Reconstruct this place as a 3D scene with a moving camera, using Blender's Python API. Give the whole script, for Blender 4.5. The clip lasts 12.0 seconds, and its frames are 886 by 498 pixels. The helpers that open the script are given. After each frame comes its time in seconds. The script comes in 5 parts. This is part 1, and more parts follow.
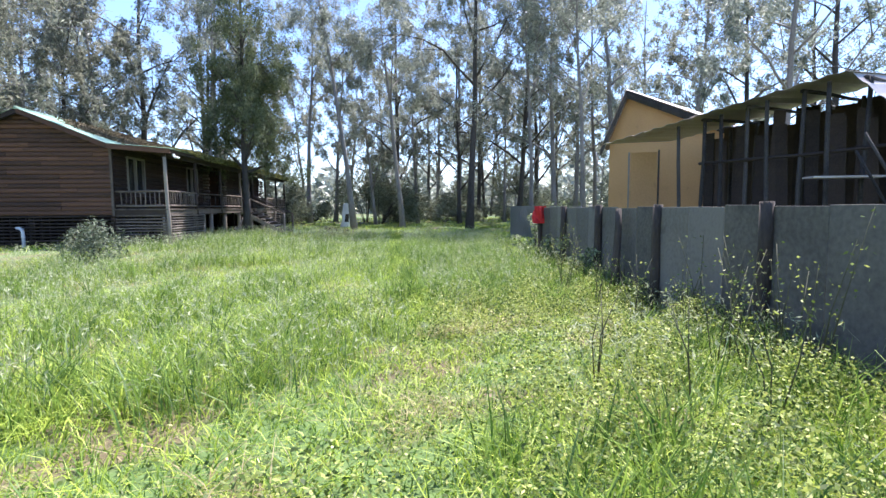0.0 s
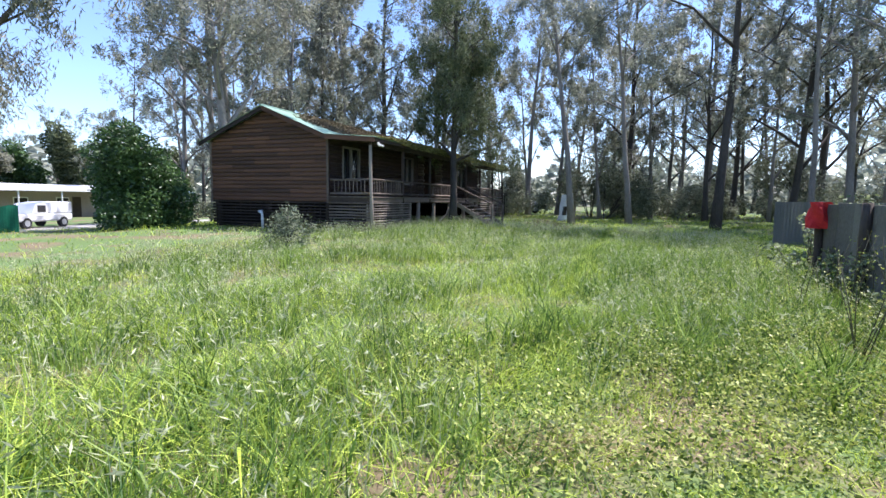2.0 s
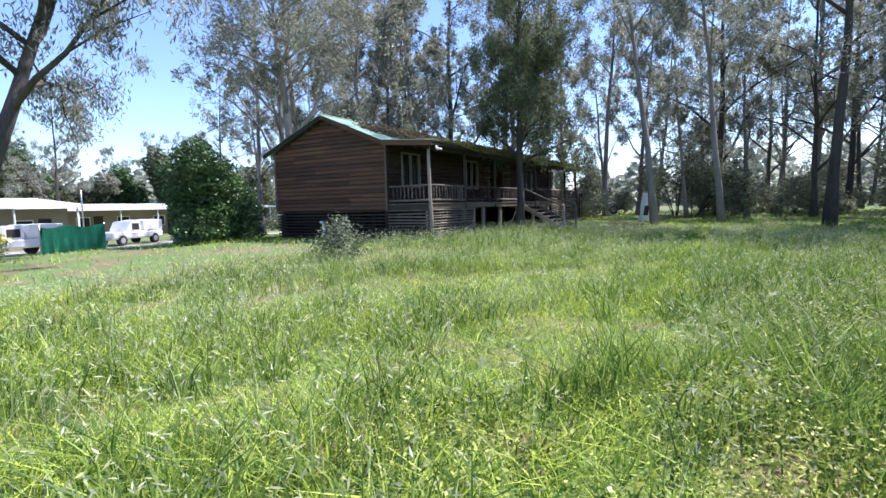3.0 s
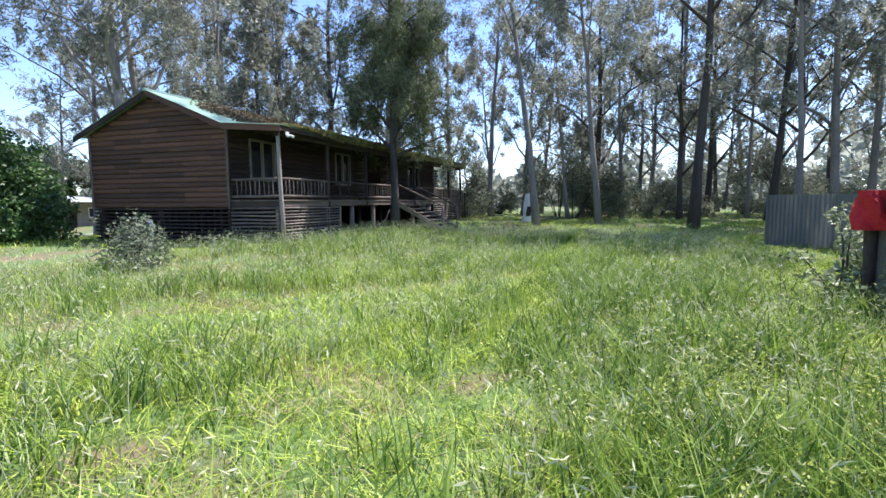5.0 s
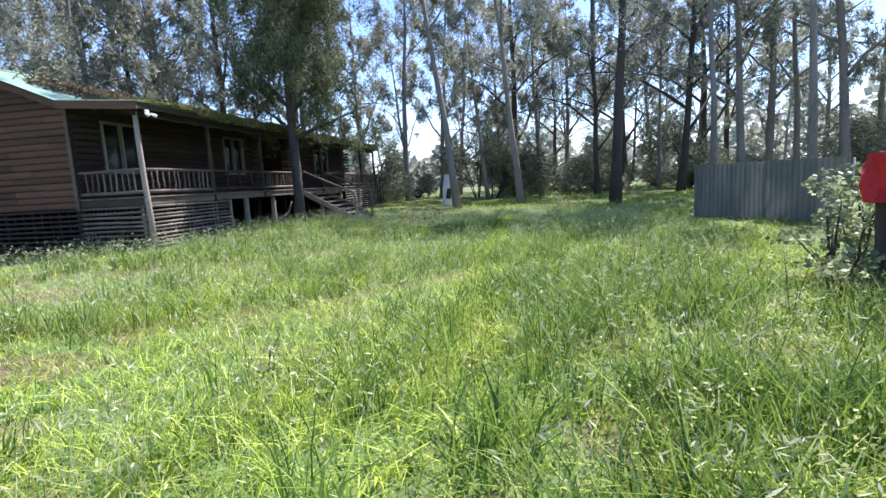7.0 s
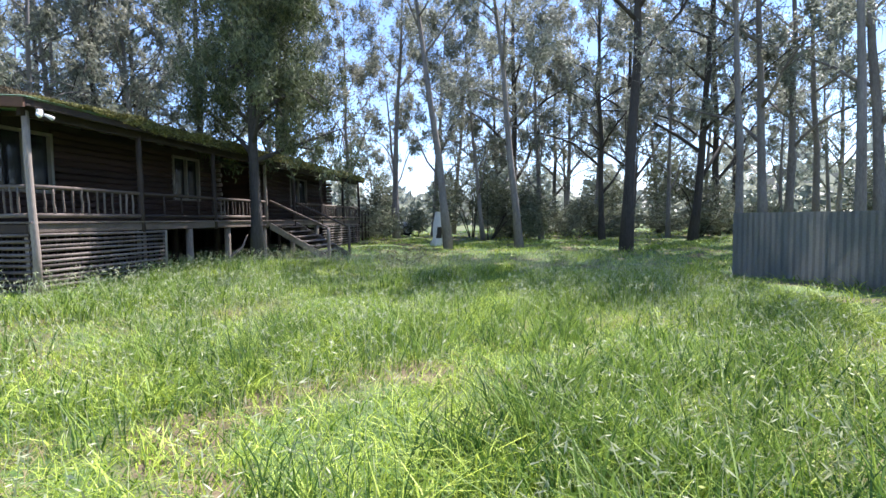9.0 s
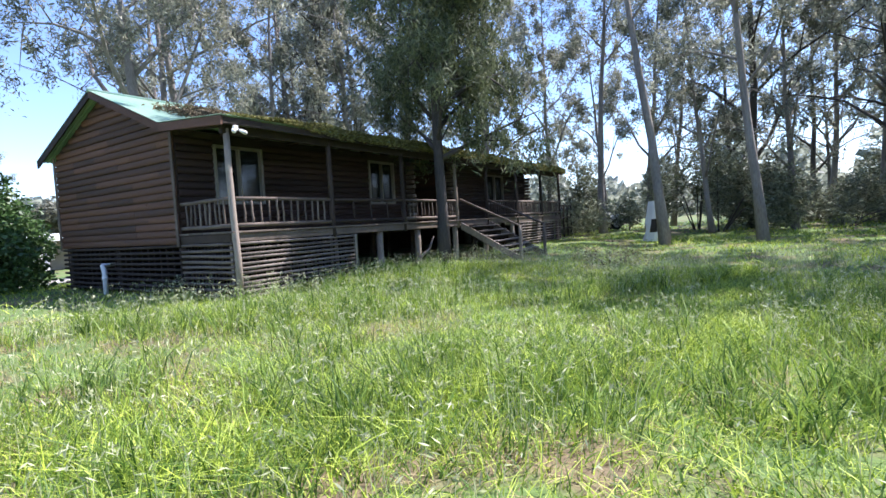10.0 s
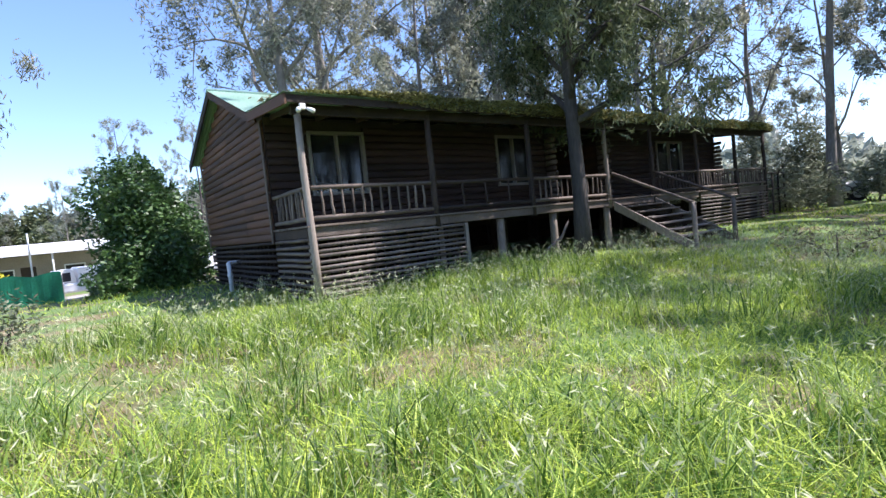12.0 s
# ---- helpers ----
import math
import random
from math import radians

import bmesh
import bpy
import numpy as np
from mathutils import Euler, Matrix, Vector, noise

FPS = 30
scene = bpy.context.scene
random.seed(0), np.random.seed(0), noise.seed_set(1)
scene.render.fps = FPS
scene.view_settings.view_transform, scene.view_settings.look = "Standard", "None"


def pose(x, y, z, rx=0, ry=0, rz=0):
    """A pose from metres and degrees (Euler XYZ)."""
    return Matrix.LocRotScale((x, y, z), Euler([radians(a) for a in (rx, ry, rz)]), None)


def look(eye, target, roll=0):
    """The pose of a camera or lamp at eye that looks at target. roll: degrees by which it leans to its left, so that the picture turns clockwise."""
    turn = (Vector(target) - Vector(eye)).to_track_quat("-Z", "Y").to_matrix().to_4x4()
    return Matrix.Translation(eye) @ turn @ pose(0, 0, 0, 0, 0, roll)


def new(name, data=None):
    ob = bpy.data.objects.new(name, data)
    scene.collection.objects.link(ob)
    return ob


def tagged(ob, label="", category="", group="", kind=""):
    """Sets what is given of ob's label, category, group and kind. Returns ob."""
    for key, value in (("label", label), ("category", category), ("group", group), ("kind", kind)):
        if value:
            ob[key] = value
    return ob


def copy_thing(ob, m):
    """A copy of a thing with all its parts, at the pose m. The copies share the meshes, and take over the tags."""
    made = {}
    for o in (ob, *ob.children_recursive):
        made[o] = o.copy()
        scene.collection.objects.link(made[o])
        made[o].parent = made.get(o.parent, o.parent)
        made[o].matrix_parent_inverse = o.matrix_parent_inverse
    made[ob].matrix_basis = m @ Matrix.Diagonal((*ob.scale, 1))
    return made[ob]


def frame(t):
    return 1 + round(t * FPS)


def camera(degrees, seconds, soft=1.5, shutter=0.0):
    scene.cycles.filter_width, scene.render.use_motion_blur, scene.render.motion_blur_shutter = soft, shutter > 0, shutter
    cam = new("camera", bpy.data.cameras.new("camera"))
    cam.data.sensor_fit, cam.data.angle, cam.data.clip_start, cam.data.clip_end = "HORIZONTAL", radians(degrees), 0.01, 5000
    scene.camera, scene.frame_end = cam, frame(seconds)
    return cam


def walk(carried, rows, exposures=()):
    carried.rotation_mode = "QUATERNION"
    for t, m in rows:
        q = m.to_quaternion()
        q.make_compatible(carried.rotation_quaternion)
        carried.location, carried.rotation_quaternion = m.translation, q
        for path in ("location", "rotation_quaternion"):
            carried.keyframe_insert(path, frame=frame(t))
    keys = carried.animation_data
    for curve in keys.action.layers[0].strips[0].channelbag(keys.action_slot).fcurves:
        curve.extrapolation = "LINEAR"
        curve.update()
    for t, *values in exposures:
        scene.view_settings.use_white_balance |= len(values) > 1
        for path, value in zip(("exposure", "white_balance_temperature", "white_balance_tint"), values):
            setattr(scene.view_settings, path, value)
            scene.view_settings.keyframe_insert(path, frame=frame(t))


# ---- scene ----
cam = camera(83.0, 12.0)
PATH = [
    (0, (-6.230, 4.464, 1.682), (-6.076, 6.451, 1.518), -0.4),
    (0.5, (-5.993, 5.233, 1.677), (-6.150, 7.215, 1.457), 1.1),
    (1, (-5.722, 5.951, 1.679), (-5.992, 7.921, 1.461), 0.1),
    (1.5, (-5.466, 6.633, 1.680), (-5.912, 8.571, 1.469), 0.5),
    (2, (-5.347, 7.319, 1.670), (-6.090, 9.165, 1.471), 0.8),
    (2.5, (-5.393, 7.999, 1.649), (-6.330, 9.754, 1.452), -2.2),
    (3, (-5.430, 8.638, 1.635), (-6.447, 10.351, 1.460), -1.4),
    (4.8, (-5.299, 10.853, 1.616), (-5.905, 12.749, 1.420), 0.2),
    (5, (-5.322, 11.102, 1.615), (-5.976, 12.983, 1.427), -0.5),
    (5.5, (-5.487, 11.678, 1.615), (-6.352, 13.470, 1.423), -1.7),
    (6, (-5.628, 12.142, 1.625), (-6.370, 13.991, 1.446), -3.1),
    (6.5, (-5.738, 12.561, 1.642), (-6.280, 14.473, 1.420), -6.1),
    (7, (-5.829, 13.115, 1.654), (-6.177, 15.067, 1.390), -3.2),
    (9, (-6.063, 16.076, 1.665), (-6.384, 18.047, 1.547), -0.7),
    (9.5, (-6.035, 16.966, 1.670), (-6.702, 18.848, 1.568), -1.1),
    (10, (-6.162, 17.921, 1.671), (-7.252, 19.594, 1.563), -3.2),
    (10.5, (-6.547, 18.701, 1.657), (-8.106, 19.954, 1.615), -2.2),
    (11, (-6.856, 19.301, 1.629), (-8.573, 20.326, 1.620), -4.6),
    (11.5, (-6.868, 19.927, 1.591), (-8.585, 20.952, 1.582), -6.0),
    (12, (-6.628, 20.724, 1.543), (-8.247, 21.893, 1.436), -5.8),
]
walk(cam, [(t, look(eye, target, roll)) for t, eye, target, roll in PATH], [(0, 1.52, 5960, 22.5), (2.5, 1.14, 5960, 22.5), (6, 1.28, 5960, 22.5), (9.5, 1.38, 5960, 22.5), (12, 1.26, 5960, 22.5)])

# ---- sky, sun ----
SUN_AZ, SUN_EL = math.atan2(0.64, 0.77), radians(59.5)
world = bpy.data.worlds.new("world")
scene.world = world
world.use_nodes = True
wt = world.node_tree
sky = wt.nodes.new("ShaderNodeTexSky")
sky.sky_type, sky.sun_disc = "NISHITA", False
sky.sun_elevation, sky.sun_rotation = SUN_EL, SUN_AZ
sky.dust_density, sky.ozone_density = 0.0, 4.0
wt.links.new(sky.outputs["Color"], wt.nodes["Background"].inputs["Color"])
wt.nodes["Background"].inputs["Strength"].default_value = 0.125
sun_dir = Vector((math.sin(SUN_AZ) * math.cos(SUN_EL), math.cos(SUN_AZ) * math.cos(SUN_EL), math.sin(SUN_EL)))
sun_data = bpy.data.lights.new("sun", "SUN")
sun_data.energy, sun_data.angle, sun_data.color = 4.8, radians(0.53), (1.0, 0.95, 0.86)
sun = new("sun", sun_data)
sun.matrix_world = look(sun_dir * 200, (0, 0, 0))


# ---- materials ----
def surface(name, low, high, rough=0.8, scale=3.0, grain=60.0, bump=0.3, metal=0.0, stretch=(1, 1, 1), island=0.0, per_object=0.0,
            glow=0.0, spots=None):
    """Two colours mixed by broad and fine noise, with relief. glow: light that passes through (leaves)."""
    m = bpy.data.materials.new(name)
    m.use_nodes = True
    nt = m.node_tree
    add, link = nt.nodes.new, nt.links.new
    b = nt.nodes["Principled BSDF"]
    b.inputs["Roughness"].default_value, b.inputs["Metallic"].default_value = rough, metal
    tc = add("ShaderNodeTexCoord")
    mp = add("ShaderNodeMapping")
    mp.inputs["Scale"].default_value = stretch
    link(tc.outputs["Object"], mp.inputs["Vector"])
    n1, n2 = add("ShaderNodeTexNoise"), add("ShaderNodeTexNoise")
    n1.inputs["Scale"].default_value, n2.inputs["Scale"].default_value = scale, grain
    n1.inputs["Detail"].default_value, n2.inputs["Detail"].default_value = 4, 3
    for n in (n1, n2):
        link(mp.outputs["Vector"], n.inputs["Vector"])
    mix = add("ShaderNodeMath")
    mix.operation = "MULTIPLY_ADD"
    mix.inputs[1].default_value = 0.45
    half = add("ShaderNodeMath")
    half.operation = "MULTIPLY"
    half.inputs[1].default_value = 0.55
    link(n1.outputs["Fac"], half.inputs[0])
    link(n2.outputs["Fac"], mix.inputs[0])
    link(half.outputs[0], mix.inputs[2])
    fac = mix.outputs[0]
    for amount, node, out in ((island, "ShaderNodeNewGeometry", "Random Per Island"), (per_object, "ShaderNodeObjectInfo", "Random")):
        if amount:
            src, mad, sub = add(node), add("ShaderNodeMath"), add("ShaderNodeMath")
            sub.operation, sub.inputs[1].default_value = "SUBTRACT", 0.5
            mad.operation, mad.inputs[1].default_value = "MULTIPLY_ADD", amount
            link(src.outputs[out], sub.inputs[0])
            link(sub.outputs[0], mad.inputs[0])
            link(fac, mad.inputs[2])
            fac = mad.outputs[0]
    ramp = add("ShaderNodeValToRGB")
    ramp.color_ramp.elements[0].position, ramp.color_ramp.elements[1].position = 0.3, 0.7
    ramp.color_ramp.elements[0].color, ramp.color_ramp.elements[1].color = (*low, 1), (*high, 1)
    link(fac, ramp.inputs["Fac"])
    col = ramp.outputs["Color"]
    if spots:
        n3, r3, mc = add("ShaderNodeTexNoise"), add("ShaderNodeValToRGB"), add("ShaderNodeMixRGB")
        n3.inputs["Scale"].default_value, n3.inputs["Detail"].default_value = spots[1], 6
        r3.color_ramp.elements[0].position, r3.color_ramp.elements[1].position = spots[2], spots[2] + 0.12
        link(mp.outputs["Vector"], n3.inputs["Vector"])
        link(n3.outputs["Fac"], r3.inputs["Fac"])
        link(r3.outputs["Color"], mc.inputs["Fac"])
        link(col, mc.inputs["Color1"])
        mc.inputs["Color2"].default_value = (*spots[0], 1)
        col = mc.outputs["Color"]
    link(col, b.inputs["Base Color"])
    if bump:
        bn = add("ShaderNodeBump")
        bn.inputs["Strength"].default_value, bn.inputs["Distance"].default_value = bump, 0.02
        link(n2.outputs["Fac"], bn.inputs["Height"])
        link(bn.outputs["Normal"], b.inputs["Normal"])
    if glow:
        tr, ms = add("ShaderNodeBsdfTranslucent"), add("ShaderNodeMixShader")
        link(col, tr.inputs["Color"])
        ms.inputs["Fac"].default_value = glow
        link(b.outputs[0], ms.inputs[1])
        link(tr.outputs[0], ms.inputs[2])
        link(ms.outputs[0], nt.nodes["Material Output"].inputs["Surface"])
    return m


M_SOIL = surface("soil", (0.08, 0.06, 0.032), (0.24, 0.185, 0.10), 0.95, 0.35, 14, 0.6, spots=((0.10, 0.16, 0.04), 0.9, 0.40))
M_GRASS = surface("grass", (0.085, 0.18, 0.014), (0.5, 0.61, 0.075), 0.55, 0.22, 1.2, 0, island=0.9, glow=0.30)
M_TALL = surface("tall_grass", (0.05, 0.12, 0.016), (0.3, 0.42, 0.07), 0.55, 0.5, 2.0, 0, island=0.7, glow=0.35)
M_DRY = surface("dry_grass", (0.30, 0.24, 0.11), (0.50, 0.42, 0.22), 0.8, 0.5, 2.0, 0, island=0.5, glow=0.3)
M_SEED = surface("seed_head", (0.31, 0.35, 0.17), (0.58, 0.6, 0.37), 0.8, 0.5, 2.0, 0, island=0.5, glow=0.3)
M_WEED = surface("weed", (0.06, 0.1, 0.015), (0.46, 0.51, 0.115), 0.6, 0.8, 3.0, 0, island=0.7, glow=0.35)
M_FLOWER = surface("flower", (0.62, 0.58, 0.16), (0.80, 0.76, 0.34), 0.7, 2, 9, 0, island=0.3, glow=0.2)
M_STALK = surface("stalk", (0.05, 0.05, 0.025), (0.12, 0.115, 0.06), 0.8, 3, 30, 0)
M_GUM = surface("gum_leaf", (0.14, 0.16, 0.125), (0.4, 0.425, 0.33), 0.45, 0.6, 4.0, 0, island=0.5, glow=0.55)
M_GUM_OLIVE = surface("gum_leaf_olive", (0.13, 0.14, 0.105), (0.34, 0.345, 0.25), 0.45, 0.6, 4.0, 0, island=0.5, glow=0.55)
M_UNDER = surface("understorey_leaf", (0.095, 0.11, 0.07), (0.30, 0.325, 0.20), 0.7, 0.6, 4.0, 0, island=0.5, glow=0.3)
M_CREEPER = surface("creeper_leaf", (0.09, 0.13, 0.05), (0.38, 0.43, 0.22), 0.6, 0.9, 5.0, 0, island=0.6, glow=0.25)
M_DARKLEAF = surface("dark_leaf", (0.05, 0.07, 0.034), (0.18, 0.21, 0.1), 0.7, 0.7, 4.0, 0, island=0.5, glow=0.3)
M_BUSHLEAF = surface("bush_leaf", (0.03, 0.068, 0.022), (0.1, 0.185, 0.05), 0.45, 1.0, 5.0, 0, island=0.5, glow=0.28)
M_GREYLEAF = surface("grey_leaf", (0.06, 0.08, 0.045), (0.2, 0.235, 0.14), 0.7, 1.0, 5.0, 0, island=0.5, glow=0.22)
M_YELLOWLEAF = surface("yellow_leaf", (0.42, 0.40, 0.02), (0.66, 0.60, 0.05), 0.6, 1.0, 5.0, 0, island=0.4, glow=0.25)
M_BARK = surface("bark_pale", (0.12, 0.105, 0.09), (0.32, 0.295, 0.265), 0.85, 1.6, 22, 0.6, stretch=(1, 1, 0.25))
M_BARK_DARK = surface("bark_dark", (0.03, 0.026, 0.022), (0.10, 0.086, 0.074), 0.9, 2.5, 25, 0.9, stretch=(1, 1, 0.2))
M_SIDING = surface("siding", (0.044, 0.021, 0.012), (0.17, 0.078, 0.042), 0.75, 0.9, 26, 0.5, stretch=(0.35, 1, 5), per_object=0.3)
# Shaded copy of siding: veranda gloom darkens its colour; also on the back wall.
M_SIDING_SHADE = surface("siding_shaded", (0.017, 0.0085, 0.006), (0.05, 0.024, 0.015), 0.75, 0.9, 26, 0.5, stretch=(1, 0.35, 5), per_object=0.25)
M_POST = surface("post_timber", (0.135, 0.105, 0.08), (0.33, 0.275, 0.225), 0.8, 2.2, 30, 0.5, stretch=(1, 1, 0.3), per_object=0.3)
M_RAIL = surface("rail_timber", (0.075, 0.054, 0.04), (0.19, 0.15, 0.118), 0.8, 2.2, 30, 0.5, per_object=0.35)
# Dark timber, and the tone for plain timber painted as standing in shade.
M_DARKWOOD_OR_SHADE = surface("dark_or_shaded_timber", (0.018, 0.012, 0.009), (0.06, 0.04, 0.028), 0.85, 2.0, 30, 0.5, per_object=0.3)
M_SLAT = surface("slat_timber", (0.08, 0.064, 0.052), (0.225, 0.187, 0.155), 0.85, 1.5, 25, 0.5, per_object=0.4)
M_ROOF = surface("roof_green", (0.20, 0.36, 0.25), (0.36, 0.50, 0.38), 0.45, 0.7, 12, 0.15, metal=0.15, spots=((0.17, 0.17, 0.07), 0.8, 0.60))
M_LITTER = surface("leaf_litter", (0.075, 0.07, 0.025), (0.30, 0.29, 0.09), 0.95, 1.2, 30, 0.9, island=0.4, glow=0.2)
M_NEEDLES = surface("needle_litter", (0.075, 0.055, 0.03), (0.22, 0.175, 0.095), 0.95, 1.0, 20, 0.5, island=0.4)
M_FRAME = surface("window_frame_paint", (0.15, 0.135, 0.11), (0.26, 0.235, 0.19), 0.6, 3, 40, 0.1)
M_CURTAIN = surface("curtain", (0.20, 0.18, 0.13), (0.34, 0.30, 0.23), 0.9, 2, 40, 0.2, stretch=(1, 4, 0.4))
# Near-black floor and ceiling: the gloom of the rooms is put into colour.
M_INSIDE = surface("inside_shade", (0.03, 0.025, 0.02), (0.08, 0.07, 0.06), 0.9, 1, 12, 0)
M_WHITE = surface("white_paint", (0.66, 0.66, 0.64), (0.84, 0.84, 0.82), 0.45, 2, 30, 0.1)
M_FENCE = surface("fence_sheet", (0.08, 0.072, 0.06), (0.195, 0.178, 0.152), 0.85, 0.8, 18, 0.3, per_object=0.4, spots=((0.035, 0.035, 0.03), 1.3, 0.57))
M_FENCE_METAL = surface("fence_metal", (0.19, 0.2, 0.192), (0.28, 0.292, 0.28), 0.5, 0.6, 20, 0.1, metal=0.35, per_object=0.2)
M_FPOST = surface("fence_post", (0.03, 0.022, 0.016), (0.095, 0.074, 0.056), 0.9, 2, 25, 0.7, stretch=(1, 1, 0.3))
M_RED = surface("red_cloth", (0.42, 0.012, 0.012), (0.66, 0.03, 0.025), 0.85, 4, 40, 0.4)
M_ORANGE = surface("ochre_board", (0.40, 0.22, 0.085), (0.54, 0.31, 0.13), 0.8, 0.7, 20, 0.2, spots=((0.30, 0.17, 0.08), 1.2, 0.62))
M_TIN = surface("old_tin", (0.34, 0.3, 0.27), (0.54, 0.49, 0.455), 0.42, 0.6, 14, 0.2, metal=0.3, spots=((0.30, 0.17, 0.12), 0.9, 0.62))
M_OLDWOOD = surface("old_wood", (0.022, 0.019, 0.017), (0.085, 0.074, 0.064), 0.9, 1.5, 22, 0.5, per_object=0.4)
M_BLUE = surface("blue_sheet", (0.04, 0.05, 0.40), (0.10, 0.12, 0.62), 0.5, 2, 20, 0.2)
M_BRICKPALE = surface("pale_wall", (0.2, 0.17, 0.14), (0.36, 0.31, 0.26), 0.85, 0.6, 14, 0.2)
M_TARP = surface("green_tarp", (0.008, 0.15, 0.085), (0.02, 0.27, 0.16), 0.55, 1.2, 15, 0.3)
M_ASPHALT = surface("gravel_road", (0.26, 0.24, 0.21), (0.40, 0.37, 0.33), 0.95, 0.6, 30, 0.4)
M_TYRE = surface("tyre", (0.012, 0.012, 0.012), (0.03, 0.03, 0.03), 0.85, 5, 40, 0.2)
M_GALV = surface("galvanised", (0.42, 0.43, 0.43), (0.60, 0.61, 0.61), 0.4, 3, 40, 0.1, metal=0.6)
M_GLASS = bpy.data.materials.new("window_glass")
M_GLASS.use_nodes = True
_g = M_GLASS.node_tree.nodes["Principled BSDF"]
_g.inputs["Base Color"].default_value = (0.05, 0.055, 0.06, 1)
_g.inputs["Roughness"].default_value = 0.06
_g.inputs["Transmission Weight"].default_value = 0.55


# ---- mesh helpers ----
def part(name, bm, material, parent=None, label=""):
    me = bpy.data.meshes.new(name)
    bm.to_mesh(me)
    bm.free()
    me.materials.append(material)
    ob = new(name, me)
    if parent is not None:
        ob.parent = parent
    if label:
        ob["label"] = label
    return ob


def thing(name, at, label, category, group="", kind=""):
    ob = new(name)
    ob.empty_display_size = 0.2
    ob.location = at
    ob["origin"] = tuple(at)
    return tagged(ob, label, category, group, kind)


def rel(parent):
    """World place of a top-level thing or of its part."""
    p = Vector((0, 0, 0))
    while parent is not None:
        p += parent.location
        parent = parent.parent
    return p


def add_box(bm, lo, hi, bevel=0.0):
    lo, hi = Vector(lo), Vector(hi)
    r = bmesh.ops.create_cube(bm, size=1, matrix=Matrix.LocRotScale((lo + hi) / 2, None, hi - lo))
    if bevel:
        edges = list({e for v in r["verts"] for e in v.link_edges})
        bmesh.ops.bevel(bm, geom=edges, offset=bevel, segments=1, affect="EDGES", clamp_overlap=True)
    return bm


def box(lo, hi, bevel=0.0):
    return add_box(bmesh.new(), lo, hi, bevel)


def boxpart(name, lo, hi, material, parent, bevel=0.01, label=""):
    """A box given in world metres, as a part of a thing."""
    o = rel(parent) if parent is not None else Vector((0, 0, 0))
    return part(name, box(Vector(lo) - o, Vector(hi) - o, bevel), material, parent, label)


def tube_arrays(points, radii, sides=7):
    """Vertices and quads of a tapered tube along points."""
    pts = [Vector(p) for p in points]
    vs, fs = [], []
    side = Vector((1, 0.13, 0.07))
    for i, p in enumerate(pts):
        d = (pts[min(i + 1, len(pts) - 1)] - pts[max(i - 1, 0)]).normalized()
        u = side - side.dot(d) * d
        if u.length < 0.05:
            u = Vector((0, 1, 0)) - d.y * d
        u.normalize()
        w = d.cross(u)
        for k in range(sides):
            a = 2 * math.pi * k / sides
            vs.append(p + radii[i] * (math.cos(a) * u + math.sin(a) * w))
    for i in range(len(pts) - 1):
        for k in range(sides):
            a, b = i * sides + k, i * sides + (k + 1) % sides
            fs.append((a, b, b + sides, a + sides))
    n = len(vs)
    fs.append(tuple(range(sides - 1, -1, -1)))
    fs.append(tuple(range(n - sides, n)))
    return vs, fs


def tubes(name, list_of, material, parent=None, sides=7, label="", smooth=True):
    """One mesh of tubes, each (points, radii), in the parent's own space."""
    vs, fs = [], []
    for points, radii in list_of:
        v, f = tube_arrays(points, radii, sides)
        fs += [tuple(i + len(vs) for i in q) for q in f]
        vs += v
    me = bpy.data.meshes.new(name)
    me.from_pydata([tuple(v) for v in vs], [], fs)
    me.materials.append(material)
    if smooth:
        me.shade_smooth()
    ob = new(name, me)
    if parent is not None:
        ob.parent = parent
    if label:
        ob["label"] = label
    return ob


def pole(name, a, b, r0, r1, material, parent, sides=8, wob=0.0, label=""):
    """A round pole between two world points."""
    o = rel(parent) if parent is not None else Vector((0, 0, 0))
    a, b = Vector(a) - o, Vector(b) - o
    n = 5
    pts = [a.lerp(b, i / (n - 1)) + Vector((random.uniform(-wob, wob), random.uniform(-wob, wob), random.uniform(-wob, wob))) * (0 < i < n - 1)
           for i in range(n)]
    return tubes(name, [(pts, [r0 + (r1 - r0) * i / (n - 1) for i in range(n)])], material, parent, sides, label)


def quad_mesh(name, verts, per, material, parent=None):
    """A mesh from an array of vertices whose faces are runs of `per` vertices."""
    verts = np.ascontiguousarray(verts, dtype=np.float32).reshape(-1, 3)
    n = len(verts) // per
    me = bpy.data.meshes.new(name)
    me.vertices.add(len(verts))
    me.vertices.foreach_set("co", verts.ravel())
    me.loops.add(len(verts))
    me.loops.foreach_set("vertex_index", np.arange(len(verts), dtype=np.int32))
    me.polygons.add(n)
    me.polygons.foreach_set("loop_start", np.arange(0, len(verts), per, dtype=np.int32))
    me.update(calc_edges=True)
    me.materials.append(material)
    ob = new(name, me)
    if parent is not None:
        ob.parent = parent
    return ob


rng = np.random.default_rng(7)


def leaf_quads(centres, length, width, droop=0.7, rg=None):
    """A narrow diamond leaf at every centre."""
    rg = rg or rng
    n = len(centres)
    d = rg.normal(size=(n, 3))
    d[:, 2] = d[:, 2] * 0.6 - droop
    d /= np.linalg.norm(d, axis=1, keepdims=True)
    s = np.cross(d, rg.normal(size=(n, 3)))
    s /= np.linalg.norm(s, axis=1, keepdims=True) + 1e-6
    L = (length * rg.uniform(0.6, 1.3, (n, 1))) / 2
    W = (width * rg.uniform(0.6, 1.3, (n, 1))) / 2
    c = np.asarray(centres)
    return np.stack([c - d * L, c + s * W + d * L * 0.1, c + d * L, c - s * W + d * L * 0.1], 1).reshape(-1, 3)


